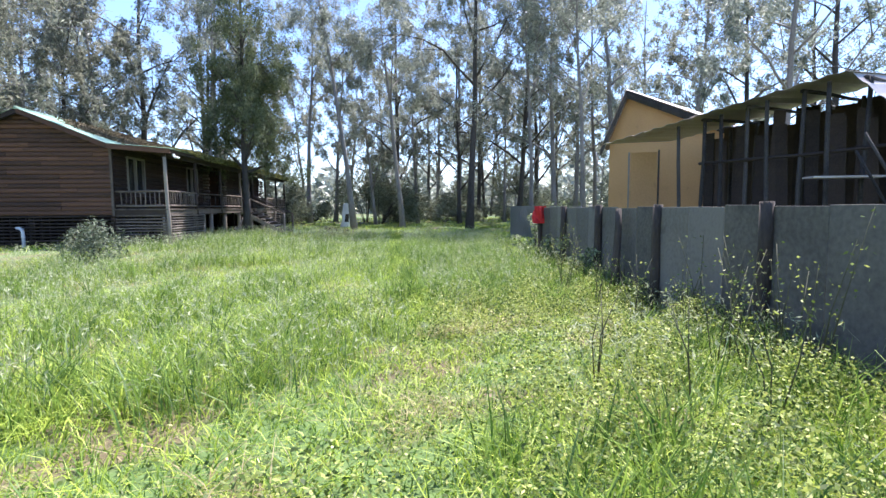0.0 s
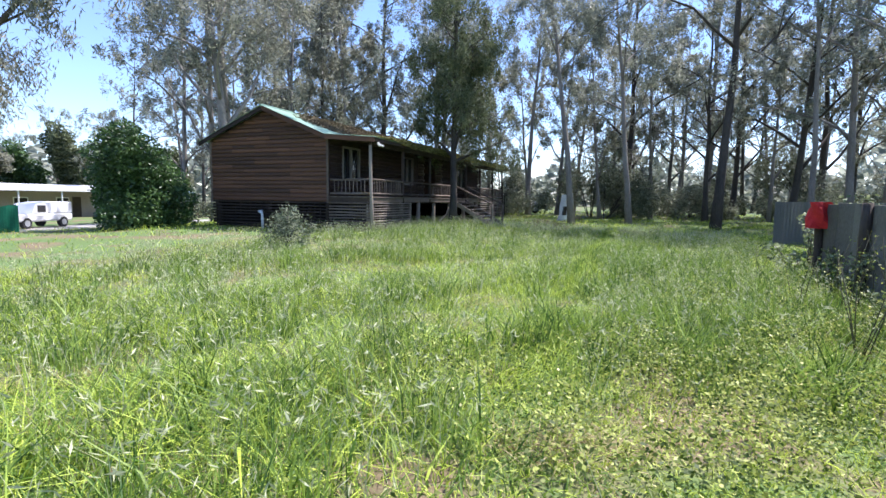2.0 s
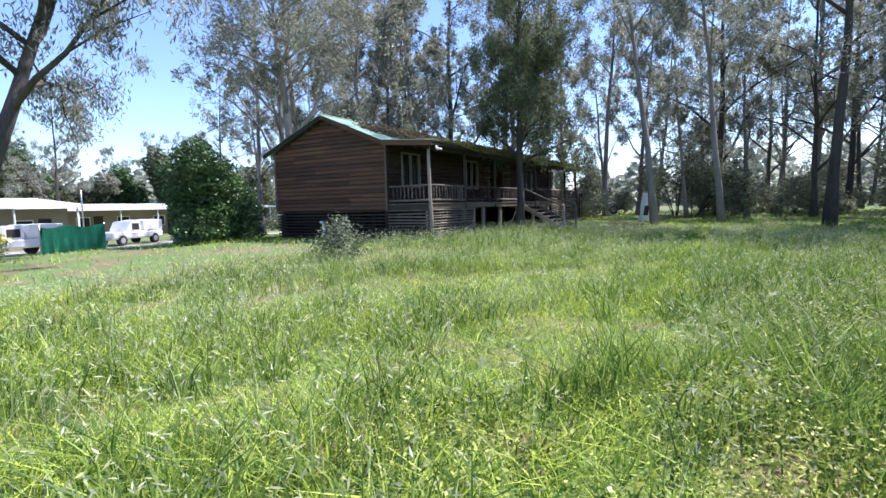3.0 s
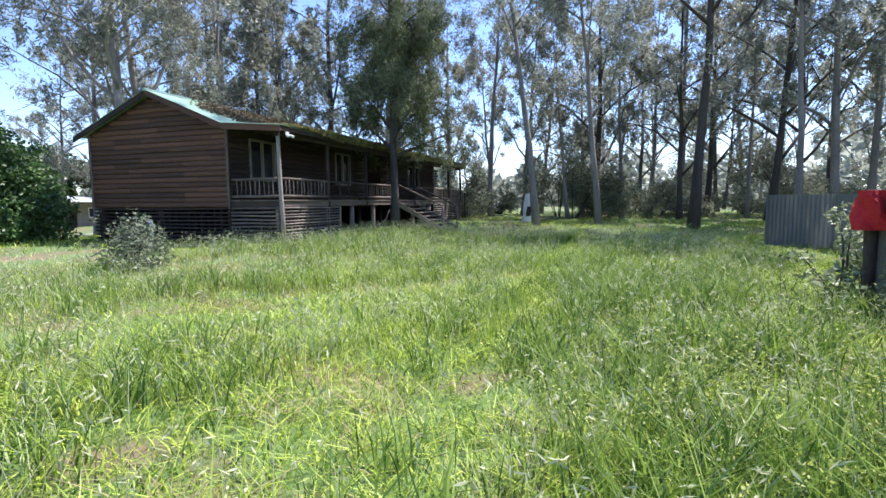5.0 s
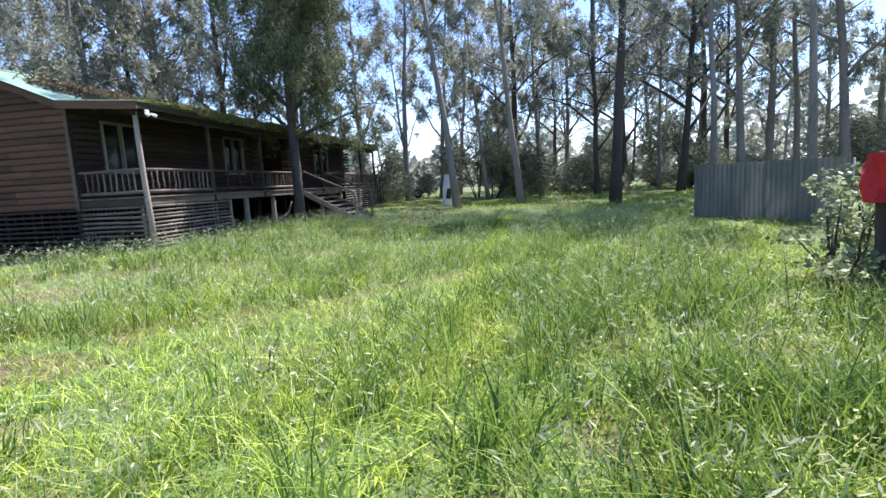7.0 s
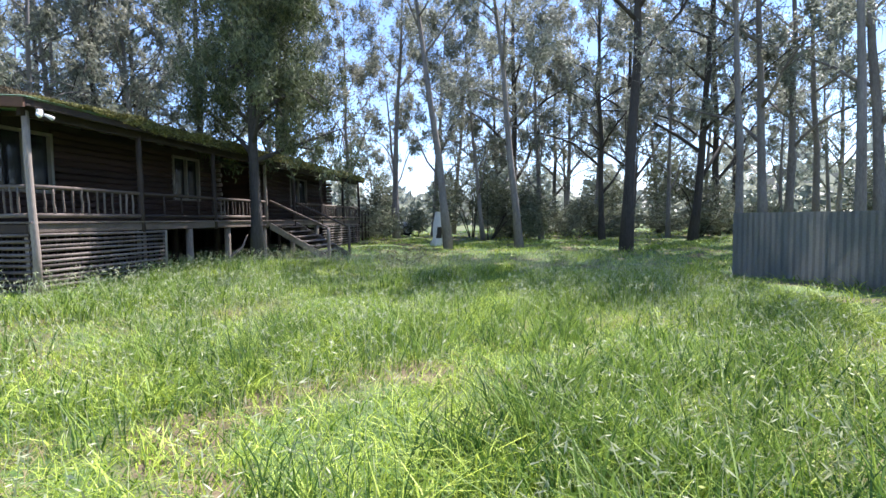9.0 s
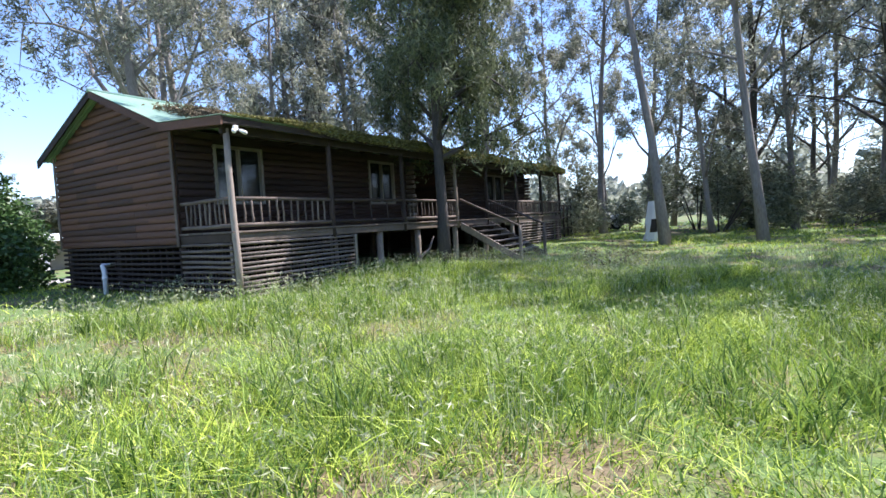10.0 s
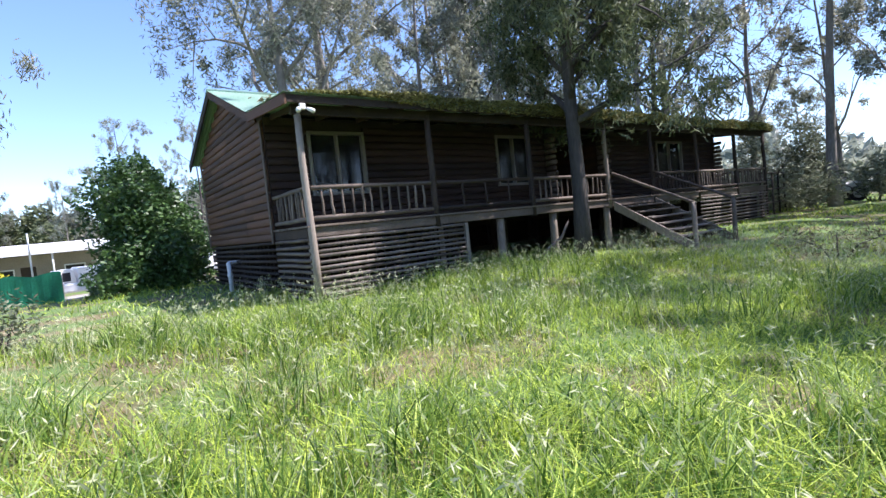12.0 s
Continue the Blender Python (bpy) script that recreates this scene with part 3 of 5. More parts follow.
# leaf litter and moss heaped along the eave
def build_litter():
    n = 95000
    y = rng.uniform(Y0 - 0.1, Y1 - 0.15, n)
    y = y[rng.random(n) < 0.2 + 0.8 * step(24.3, 26.0, y)]
    n = len(y)
    d = np.abs(rng.normal(0, 0.42, n))
    x = XF + 0.43 - d
    heap = 0.17 * (0.6 + 0.25 * np.sin(y * 2.1) * np.sin(y * 0.83 + 1) + 0.15 * np.sin(y * 5.3)) * np.exp(-d / 0.6) * step(23.8, 26.0, y)
    edge = 3.94 - DROP * (y > YS)
    base = edge + (XF + 0.38 - x) * (ZT + 0.085 - edge) / (XF + 0.38 - XW)
    z = base + 0.015 + heap * rng.random(n) - 0.2 * rng.random(n) ** 1.5 * (d < 0.07) * step(24.6, 27, y)
    v = [leaf_quads(np.stack([x, y, z], 1), 0.11, 0.03, 0.0)]
    # a thinner brown carpet up both slopes
    n = 90000
    y = rng.uniform(Y0, Y1 - 0.15, n)
    x = rng.uniform(XR, XF + 0.3, n)
    k = rng.random(n) < step(24.6, 26.6, y + 0.5 * np.sin(x * 2.3)) * (0.75 + 0.25 * np.sin(x * 3 + y * 2))
    x, y = x[k], y[k]
    edge = 3.94 - DROP * (y > YS)
    base = np.where(x > XW, edge + (XF + 0.38 - x) * (ZT + 0.085 - edge) / (XF + 0.38 - XW), ZT + 0.09 + (XW - x) * (ZR + 0.07 - ZT - 0.09) / (XW - XR))
    carpet = leaf_quads(np.stack([x, y, base + 0.012 + 0.05 * rng.random(len(x))], 1), 0.16, 0.05, 0.0)
    tagged(quad_mesh("roof_needles", carpet, 4, M_NEEDLES), "brown dead needles spread over the tin roof", "leaf litter", kind="stuff")
    ob = quad_mesh("roof_litter", np.concatenate(v), 4, M_LITTER)
    tagged(ob, "mossy leaf litter and twigs heaped on the veranda eave", "leaf litter", kind="stuff")


build_litter()

# ---- trees ----
def tree_parts(seed, height, r0, lean=(0, 0), fork=0.45, limbs=7, leaves=5000, leaf=(0.30, 0.085), spread=1.0, clump=0.85, low=0.42, droop=0.8, tuft=85, lowbias=0.0):
    """Points of a gum tree: a list of tubes and the centres of its leaves, from the ground at the origin."""
    r = np.random.default_rng(seed)
    out, ends = [], []
    n = 9
    trunk = []
    off = np.zeros(2)
    for i in range(n):
        k = i / (n - 1)
        off = off + r.normal(0, 0.014 * height / 4, 2) * (i > 0)
        trunk.append(Vector((lean[0] * k * height + off[0], lean[1] * k * height + off[1], -0.25 + k * height)))
    rad = [r0 * (1.28 if i == 0 else 1) * (1 - 0.86 * (i / (n - 1)) ** 0.9) for i in range(n)]
    out.append((trunk, rad))

    def along(k):
        f = k * (n - 1)
        i = min(int(f), n - 2)
        return trunk[i].lerp(trunk[i + 1], f - i), rad[i] + (rad[i + 1] - rad[i]) * (f - i)

    for j in range(limbs):
        k = low + (0.97 - low) * (j + r.random() * 0.7) / limbs
        p, pr = along(min(k, 0.98))
        a = j * 2.4 + r.random() * 1.2
        L = height * (0.42 - 0.24 * k) * spread * r.uniform(0.75, 1.3)
        up = r.uniform(0.55, 1.25)
        d = Vector((math.cos(a), math.sin(a), up)).normalized()
        pts, q = [p], p
        m = 5
        for i in range(1, m + 1):
            d = (d + Vector(r.normal(0, 0.13, 3)) + Vector((0, 0, 0.05 if i < 3 else -0.12))).normalized()
            q = q + d * (L / m)
            pts.append(q)
        lr = max(0.02, pr * 0.55)
        out.append((pts, [lr * (1 - 0.85 * i / m) for i in range(m + 1)]))
        ends += [(pts[-1], 1.0), (pts[-2], 0.8), (pts[-3], 0.6)]
        for s in range(3):
            b = pts[2 + s]
            dd = (Vector(r.normal(0, 1, 3)) + d * 0.8 + Vector((0, 0, 0.25))).normalized()
            e1 = b + dd * L * 0.22
            e2 = e1 + (dd + Vector((0, 0, -0.25)) + Vector(r.normal(0, 0.25, 3))).normalized() * L * 0.2
            out.append(([b, e1, e2], [lr * 0.35, lr * 0.22, lr * 0.08]))
            ends += [(e1, 0.6), (e2, 1.0)]
    ends += [(trunk[-1], 1.0), (trunk[-2], 0.8)]
    w = np.array([e[1] for e in ends])
    c = np.array([tuple(e[0]) for e in ends])
    w = w * (1 + lowbias * (c[:, 2] < height * 0.6))
    # leaves hang in tufts with gaps of sky between them
    tufts = max(40, leaves // tuft)
    pick = r.choice(len(c), tufts, p=w / w.sum())
    heart = c[pick] + np.clip(r.normal(0, 1, (tufts, 3)), -1.6, 1.6) * np.array([0.55, 0.55, 0.42]) * clump
    which = r.integers(0, tufts, leaves)
    size = r.uniform(0.6, 1.4, (tufts, 1))[which]
    tw = heart[which] + r.normal(0, 1, (leaves, 3)) * np.array([0.19, 0.19, 0.27]) * size * (0.4 + 0.6 * clump)
    return out, leaf_quads(tw, leaf[0], leaf[1], droop, r)


def make_tree(seed, at, bark, leafmat, label, category="tree", group="gum trees", **kw):
    t = thing("gum_tree", at, label, category, group)
    wood, quads = tree_parts(seed, **kw)
    tubes("trunk", wood, bark, t, 8)
    quad_mesh("crown", quads, 4, leafmat, t)["kind"] = "stuff"
    return t


def ground_at(x, y):
    return (x, y, float(gz(x, y)))


# trees that can be told apart
make_tree(11, ground_at(-14.0, 30.0), M_BARK_DARK, M_DARKLEAF, "dark dense tree close to the veranda rail", height=14.5, r0=0.19, lean=(-0.008, 0.0),
          limbs=42, leaves=62000, leaf=(0.20, 0.034), spread=0.47, clump=0.8, low=0.22, droop=1.1, tuft=170, lowbias=2.6)
make_tree(12, ground_at(-9.72, 40.4), M_BARK, M_GUM, "tall pale gum leaning over the field edge", height=19, r0=0.22, lean=(-0.13, 0.02), limbs=9, leaves=17000, leaf=(0.22, 0.05),
          spread=0.8, low=0.5)
make_tree(13, ground_at(-1.75, 38.6), M_BARK_DARK, M_GUM, "stout straight dark-barked gum at the wood's edge", height=23, r0=0.27, lean=(0.01, 0), limbs=14, leaves=28000,
          leaf=(0.24, 0.055), low=0.36)
make_tree(14, ground_at(-13.9, 46.4), M_BARK, M_GUM, "forked gum with bare lower trunk", height=17, r0=0.22, lean=(0.03, 0.0), limbs=7, leaves=16000, leaf=(0.22, 0.05), spread=0.75, low=0.5)
make_tree(15, ground_at(-25.3, 27.7), M_BARK, M_GUM_OLIVE, "large leaning gum with spreading limbs behind the cabin", height=14.5, r0=0.34, lean=(-0.16, 0.02),
          limbs=11, leaves=30000, leaf=(0.22, 0.048), spread=1.3, clump=1.15, low=0.34)
make_tree(17, ground_at(-6.3, 41.2), M_BARK, M_GUM, "pale gum with a forked leaning trunk at the wood's edge", height=18, r0=0.2, lean=(-0.06, 0.01), limbs=9, leaves=22000, leaf=(0.22, 0.05),
          spread=0.85, low=0.34)
make_tree(18, ground_at(2.3, 37.4), M_BARK, M_GUM, "slim pale gum beside the metal fence", height=18.5, r0=0.17, lean=(-0.05, 0.0), limbs=10, leaves=17000, leaf=(0.24, 0.055),
          spread=1.1, clump=1.1, low=0.46)
make_tree(19, ground_at(4.7, 34.2), M_BARK, M_GUM, "slim pale gum beyond the metal fence", height=17, r0=0.18, lean=(-0.07, -0.02), limbs=10, leaves=17000, leaf=(0.24, 0.055),
          spread=1.1, clump=1.1, low=0.44)
make_tree(16, ground_at(-23.5, 13.2), M_BARK_DARK, M_GUM_OLIVE, "drooping gum beside the park road", height=13.5, r0=0.3, lean=(0.0, 0.36), limbs=15, leaves=60000,
          leaf=(0.24, 0.046), spread=1.25, clump=1.1, low=0.32, droop=1.6)
# kinds for the wood, repeated with turns and sizes
KINDS = []
for i, (bark, leafm) in enumerate(((M_BARK, M_GUM), (M_BARK_DARK, M_GUM), (M_BARK, M_GUM_OLIVE), (M_BARK_DARK, M_GUM_OLIVE), (M_BARK, M_GUM))):
    at = ((-20.46, 42.55), (6.58, 52.0), (-28.5, 35.5), (0.89, 52.88), (11.42, 49.7))[i]
    KINDS.append(make_tree(31 + i, ground_at(*at), bark, leafm, "slender tall gum in the wood", height=(18, 21, 16, 20, 22)[i], r0=(0.2, 0.26, 0.2, 0.24, 0.22)[i],
                           lean=((0.03, 0), (-0.02, 0.01), (0.05, 0.02), (0.0, 0.0), (-0.05, 0.0))[i], limbs=(11, 12, 11, 13, 11)[i], leaves=8800, tuft=75,
                           leaf=(0.30, 0.075), spread=0.85, low=(0.22, 0.18, 0.2, 0.17, 0.22)[i]))


def scatter_wood():
    r = random.Random(5)
    spots = [(2.93, 49.79), (3.46, 46.81), (-1.42, 47.63), (5.52, 42.74), (-5.0, 48.37), (-6.81, 51.44), (-0.62, 55.44), (-2.57, 59.5), (4.26, 57.07), (-8.26, 56.94), 
             (12.3, 56.03), (17.22, 59.13), (3.55, 63.99), (-3.17, 66.41), (9.47, 41.0), (-22.48, 47.11), (-29.08, 43.63), (-30.73, 39.54), (-15.71, 54.5), (-30.87, 31.57), 
             (14.29, 46.56), (16.28, 42.99), (12.99, 37.32), (18.3, 38.43), (19.39, 32.96), (10.94, 26.19), (24.83, 39.95), (26.59, 32.96), (8.71, 47.43), (-12.03, 58.18), 
             (-35.01, 42.19), (-35.38, 33.08), (-40.65, 37.97), (18.91, 20.61), (25.22, 23.37), (-25.76, 39.86), (-27.19, 41.14), (-28.02, 41.35)]
    for _ in range(12):
        x, y = r.uniform(-46, 26), r.uniform(58, 84)
        if abs(x - 0.5 + 0.24 * (y + 1.4)) > 3.5:
            spots.append((x, y))
    for _ in range(10):
        spots.append((r.uniform(-92, -70), r.uniform(-5, 60)))
    for _ in range(6):
        spots.append((r.uniform(-62, -48), r.uniform(46, 75)))
    spots += [(-28.0, 39.0), (-25.6, 44.0), (-21.6, 47.5), (-18.0, 49.2), (-33.0, 41.0), (-29.6, 32.0), (-12.6, 52.0), (-8.6, 47.5), (-24.0, 52.0)]
    spots += [(-64.0, 25.5), (-63.0, 20.0), (-66.0, 13.5), (-61.0, 31.0), (-68.0, 29.0)]
    for i, (x, y) in enumerate(spots):
        c = copy_thing(KINDS[(i * 3 + i // 5) % 5], pose(x, y, float(gz(x, y)), r.uniform(-3, 3), r.uniform(-3, 3), r.uniform(0, 360)))
        s = r.uniform(0.75, 1.15)
        c.scale = (s, s, s)
        if x < -60:
            c.scale = (s * 0.62, s * 0.62, s * 0.62)


scatter_wood()


def leafy_mass(name, blobs, material, leaf, density, label, category, kind="", group=""):
    """A shrub as lumps of leaves on a few stems. blobs: (x, y, z, rx, ry, rz)."""
    r = np.random.default_rng(len(blobs) * 17 + int(abs(blobs[0][0]) * 10))
    pts = []
    for x, y, z, a, b, c in blobs:
        n = int(density * (a * b + b * c + a * c))
        d = r.normal(size=(n, 3))
        d /= np.linalg.norm(d, axis=1, keepdims=True)
        k = r.random((n, 1)) ** 0.28
        bump = 1 + 0.22 * np.sin(d[:, :1] * 5 + x) * np.sin(d[:, 1:2] * 6 + y) + 0.12 * np.sin(d[:, 2:3] * 9)
        p = d * k * bump * np.array([a, b, c]) + np.array([x, y, z])
        pts.append(p)
    p = np.concatenate(pts)
    g = gz(p[:, 0], p[:, 1]) + 0.02
    p = p[p[:, 2] > g]
    base = Vector((blobs[0][0], blobs[0][1], float(gz(blobs[0][0], blobs[0][1]))))
    t = thing(name, base, label, category, group, kind)
    quad_mesh("foliage", leaf_quads(p - np.array(base), leaf[0], leaf[1], 0.15, r), 4, material, t)["kind"] = "stuff"
    stems = []
    for x, y, z, a, b, c in blobs[:9]:
        e = Vector((x, y, z + c * 0.4)) - base
        m_ = Vector((e.x * 0.4, e.y * 0.4, e.z * 0.55))
        stems.append(([Vector((e.x * 0.08, e.y * 0.08, -0.1)), m_, e], [0.02 + 0.012 * c, 0.015 + 0.01 * c, 0.006]))
    tubes("stem", stems, M_BARK_DARK, t, 5)
    return t


leafy_mass("bush", [(-26.0, 22.9, 1.6, 1.7, 1.6, 1.8), (-26.0, 22.2, 3.2, 1.5, 1.4, 1.3), (-24.9, 22.9, 1.3, 1.5, 1.5, 1.5), (-27.3, 22.9, 1.2, 1.1, 1.1, 1.2),
                    (-25.2, 22.6, 2.6, 1.1, 1.1, 1.1), (-27.0, 22.8, 2.5, 1.2, 1.2, 1.0), (-26.4, 22.5, 4.0, 0.8, 0.8, 0.8), (-25.0, 21.8, 0.7, 1.4, 1.1, 0.9)],
           M_BUSHLEAF, (0.17, 0.085), 900, "big glossy dark green bush beside the cabin", "bush")
leafy_mass("shrub", [(-14.60, 18.65, 0.50, 0.70, 0.65, 0.55), (-14.10, 18.45, 0.75, 0.45, 0.45, 0.5), (-15.10, 18.85, 0.7, 0.5, 0.45, 0.45), (-14.50, 18.55, 1.1, 0.35, 0.4, 0.4), (-14.80, 18.95, 1.0, 0.25, 0.3, 0.45)],
           M_GREYLEAF, (0.11, 0.035), 700, "loose grey-green shrub on a dry patch", "shrub", group="shrubs")
leafy_mass("shrub", [(-15.60, 19.75, 0.5, 0.55, 0.5, 0.5), (-15.40, 19.65, 0.9, 0.35, 0.35, 0.35), (-15.90, 19.95, 0.8, 0.3, 0.3, 0.35)], M_GREYLEAF, (0.10, 0.03), 650, "small grey-green shrub on a dry patch",
           "shrub", group="shrubs")
leafy_mass("yellow_shrub", [(-34.9, 16.9, 0.45, 0.9, 0.9, 0.85), (-35.2, 17.7, 0.4, 0.7, 0.7, 0.8), (-34.8, 16.1, 0.3, 0.6, 0.7, 0.65)], M_YELLOWLEAF, (0.2, 0.1), 420, "bright yellow flowering shrub by the road", "shrub")
leafy_mass("shrub", [(-24.6, 14.2, 0.4, 0.6, 0.6, 0.5), (-24.9, 14.6, 0.7, 0.4, 0.45, 0.35)], M_GREYLEAF, (0.16, 0.05), 900, "spiky green shrub near the wire fence", "shrub", group="shrubs")
leafy_mass("dead_bush", [(-9.9, 32.2, 0.45, 0.7, 0.5, 0.4), (-9.2, 32.5, 0.4, 0.55, 0.4, 0.35), (-10.5, 32.0, 0.4, 0.5, 0.4, 0.32)], M_NEEDLES, (0.12, 0.02), 420, "low tangle of dark dead twigs in the grass", "bush")
# undergrowth of the wood
def undergrowth():
    r = random.Random(3)
    under = [(-15.78, 45.67), (-10.85, 51.22), (-6.0, 54.82), (-1.48, 54.02), (2.54, 55.22), (6.98, 55.9), (10.41, 53.7), (10.67, 45.83), (15.86, 50.38), (18.96, 47.23), 
             (22.39, 45.03), (24.41, 37.03), (-19.97, 50.86), (-26.5, 49.34), (-30.45, 45.8), (-16.7, 48.19), (-2.65, 57.54), (-36.03, 46.69), (-6.75, 57.82), (6.57, 49.54), 
             (-1.12, 50.56), (-5.97, 50.4), (3.83, 51.7), (5.97, 59.9), (0.44, 61.26), (-4.25, 61.58), (12.41, 59.46), (14.95, 35.71), (12.87, 24.21), (14.09, 19.17), 
             (-26.6, 44.99), (-29.14, 37.9), (-33.98, 37.69), (12.02, 42.79)]
    under += [(-26.0, 36.0), (-27.5, 41.5), (-25.0, 45.0), (-20.5, 47.0), (-29.5, 31.5), (-14.0, 49.5), (-7.0, 49.0)]
    for i, (x, y) in enumerate(under):
        h = r.choice((1.0, 1.5, 2.2, 3.0)) * r.uniform(0.85, 1.25) * (1.2 if y > 48 else 0.9)
        blobs = []
        for _ in range(5):
            blobs.append((x + r.uniform(-2, 2), y + r.uniform(-1.2, 1.2), float(gz(x, y)) + h * r.uniform(0.35, 0.95), r.uniform(0.6, 1.5), r.uniform(0.6, 1.2), h * r.uniform(0.35, 0.7)))
        leafy_mass("understorey_bush", blobs, M_UNDER, (0.30, 0.06), 330, "dense dark understorey bush in the wood", "bush",
                   group="understorey")


undergrowth()


def park_belt():
    r = random.Random(12)
    for i in range(22):
        y = -8 + i * 3.6 + r.uniform(-1, 1)
        x = r.uniform(-82, -70)
        h = r.uniform(6.0, 10.5)
        g = float(gz(x, y))
        blobs = [(x + r.uniform(-1.6, 1.6), y + r.uniform(-1.8, 1.8), g + h * k, 2.6 * (1.15 - 0.6 * k), 2.6 * (1.15 - 0.6 * k), h * 0.22) for k in (0.25, 0.42, 0.58, 0.72, 0.85)]
        leafy_mass("park_tree", blobs, (M_BUSHLEAF, M_DARKLEAF, M_GUM_OLIVE)[i % 3], (0.5, 0.22), 150, "rounded green tree behind the park buildings", "tree", group="park trees")


park_belt()


def far_wood():
    """A far rim of wood that closes the view."""
    r = np.random.default_rng(21)
    n = 60000
    a = r.uniform(0, 2 * math.pi, n)
    d = r.uniform(92, 150, n)
    x, y = -15 + d * np.sin(a), 25 + d * np.cos(a)
    top = 7 + 4.5 * np.sin(a * 9 + 1) * np.sin(a * 23) + 3.0 * np.sin(a * 57)
    front = (np.cos(a - math.radians(-8)) > 0.45)
    top = np.where(front, top + 2.5, top * 0.75)
    z = r.random(n) ** 0.8 * top
    v = leaf_quads(np.stack([x, y, z + gz(x, y)], 1), 2.2, 1.2, 0.1, r)
    tagged(quad_mesh("far_wood", v, 4, M_GUM), "distant belt of grey-green gum wood", "wood", kind="stuff")


far_wood()

# ---- fence ----
FENCE = [(-2.85, -4.0), (-2.42, 9.4), (-2.15, 19.0)]


def fence_line(pts, spacing):
    out = []
    for (xa, ya), (xb, yb) in zip(pts, pts[1:]):
        L = math.hypot(xb - xa, yb - ya)
        k = max(1, round(L / spacing))
        out += [(xa + (xb - xa) * i / k, ya + (yb - ya) * i / k) for i in range(k)]
    return out + [pts[-1]]


def build_fence():
    pts = fence_line(FENCE, 2.3)
    f = thing("fence", (pts[4][0], pts[4][1], 0.2), "old grey sheet fence with dark round timber posts", "fence")
    o = rel(f)
    for i, (x, y) in enumerate(pts):
        g = float(gz(x, y))
        pole("post", (x - 0.08, y, g - 0.3), (x - 0.06 + random.uniform(-0.03, 0.03), y, 1.71 + random.uniform(-0.03, 0.04)), 0.08, 0.07, M_FPOST, f, 9, 0.015)
        if i + 1 == len(pts):
            break
        xb, yb = pts[i + 1]
        L = math.hypot(xb - x, yb - y)
        ang = math.degrees(math.atan2(yb - y, xb - x))
        for k in range(3):
            bm = box((k * L / 3 + 0.006, -0.008, float(gz((x + xb) / 2, (y + yb) / 2)) - 0.1), ((k + 1) * L / 3 - 0.006, 0.008, 1.68 + random.uniform(-0.02, 0.02)), 0.003)
            p = part("sheet", bm, M_FENCE, f)
            p.matrix_basis = Matrix.Translation(-o) @ pose(x, y, 0, 0, random.uniform(-0.4, 0.4), ang)
        bm = box((0, -0.06, 1.52), (L, -0.02, 1.6), 0.006)
        p = part("rail", bm, M_FPOST, f)
        p.matrix_basis = Matrix.Translation(-o) @ pose(x, y, 0, 0, 0, ang)
    pole("broken_board", (-2.62, 12.75, 0.3), (-2.5, 12.95, 1.64), 0.09, 0.06, M_FPOST, f, 6, 0.02, "dark rotten board leaning in the fence")
    # corrugated stretch further on
    f2 = thing("metal_fence", (0.4, 28.5, 0.2), "grey corrugated metal fence sheets along the boundary", "fence")
    o2 = rel(f2)
    a, b = Vector((1.75, 26.7, 0)), Vector((-0.73, 30.07, 0))
    n = 2
    for i in range(n):
        p, q = a.lerp(b, i / n), a.lerp(b, (i + 1) / n)
        L = (q - p).length
        bm = bmesh.new()
        m = 60
        low = float(gz(p.x, p.y)) - 0.1
        row = [[bm.verts.new((L * j / m, 0.006 * math.sin(j * 1.6), z)) for z in (low, 1.74)] for j in range(m + 1)]
        for j in range(m):
            bm.faces.new((row[j][0], row[j + 1][0], row[j + 1][1], row[j][1]))
        bmesh.ops.solidify(bm, geom=bm.faces[:], thickness=0.003)
        s = part("sheet", bm, M_FENCE_METAL, f2)
        s.matrix_basis = Matrix.Translation(-o2) @ pose(p.x, p.y, 0, 0, 0, math.degrees(math.atan2(q.y - p.y, q.x - p.x)))
        pole("post", (p.x + 0.06, p.y, low), (p.x + 0.06, p.y, 1.7), 0.03, 0.03, M_GALV, f2, 6)
    # red cloth on the end post
    x, y = FENCE[-1]
    bm = bmesh.new()
    bmesh.ops.create_cone(bm, cap_ends=True, segments=14, radius1=0.20, radius2=0.16, depth=0.5)
    bmesh.ops.subdivide_edges(bm, edges=[e for e in bm.edges if abs(e.verts[0].co.z - e.verts[1].co.z) > 0.3], cuts=5)
    for v in bm.verts:
        v.co.x *= 1 + 0.25 * math.sin(v.co.z * 13 + math.atan2(v.co.y, v.co.x) * 3)
        v.co.y *= 1 + 0.25 * math.cos(v.co.z * 11 + math.atan2(v.co.y, v.co.x) * 4)
    c = part("red_cloth", bm, M_RED)
    c.location = (x - 0.1, y - 0.05, 1.46)
    tagged(c, "bright red cloth wrapped round the end fence post", "cloth")


build_fence()


def creeper(at, h, w, seed):
    r = np.random.default_rng(seed)
    blobs = [(at[0] + r.uniform(-w, w) * 0.6, at[1] + r.uniform(-w, w), 0.3 + h * k, w * 0.5, w * 0.6, h * 0.18) for k in (0.15, 0.35, 0.55, 0.75, 0.95)]
    leafy_mass("creeper", blobs, M_CREEPER, (0.095, 0.055), 520, "pale green creeper climbing over the fence", "creeper", group="creepers")


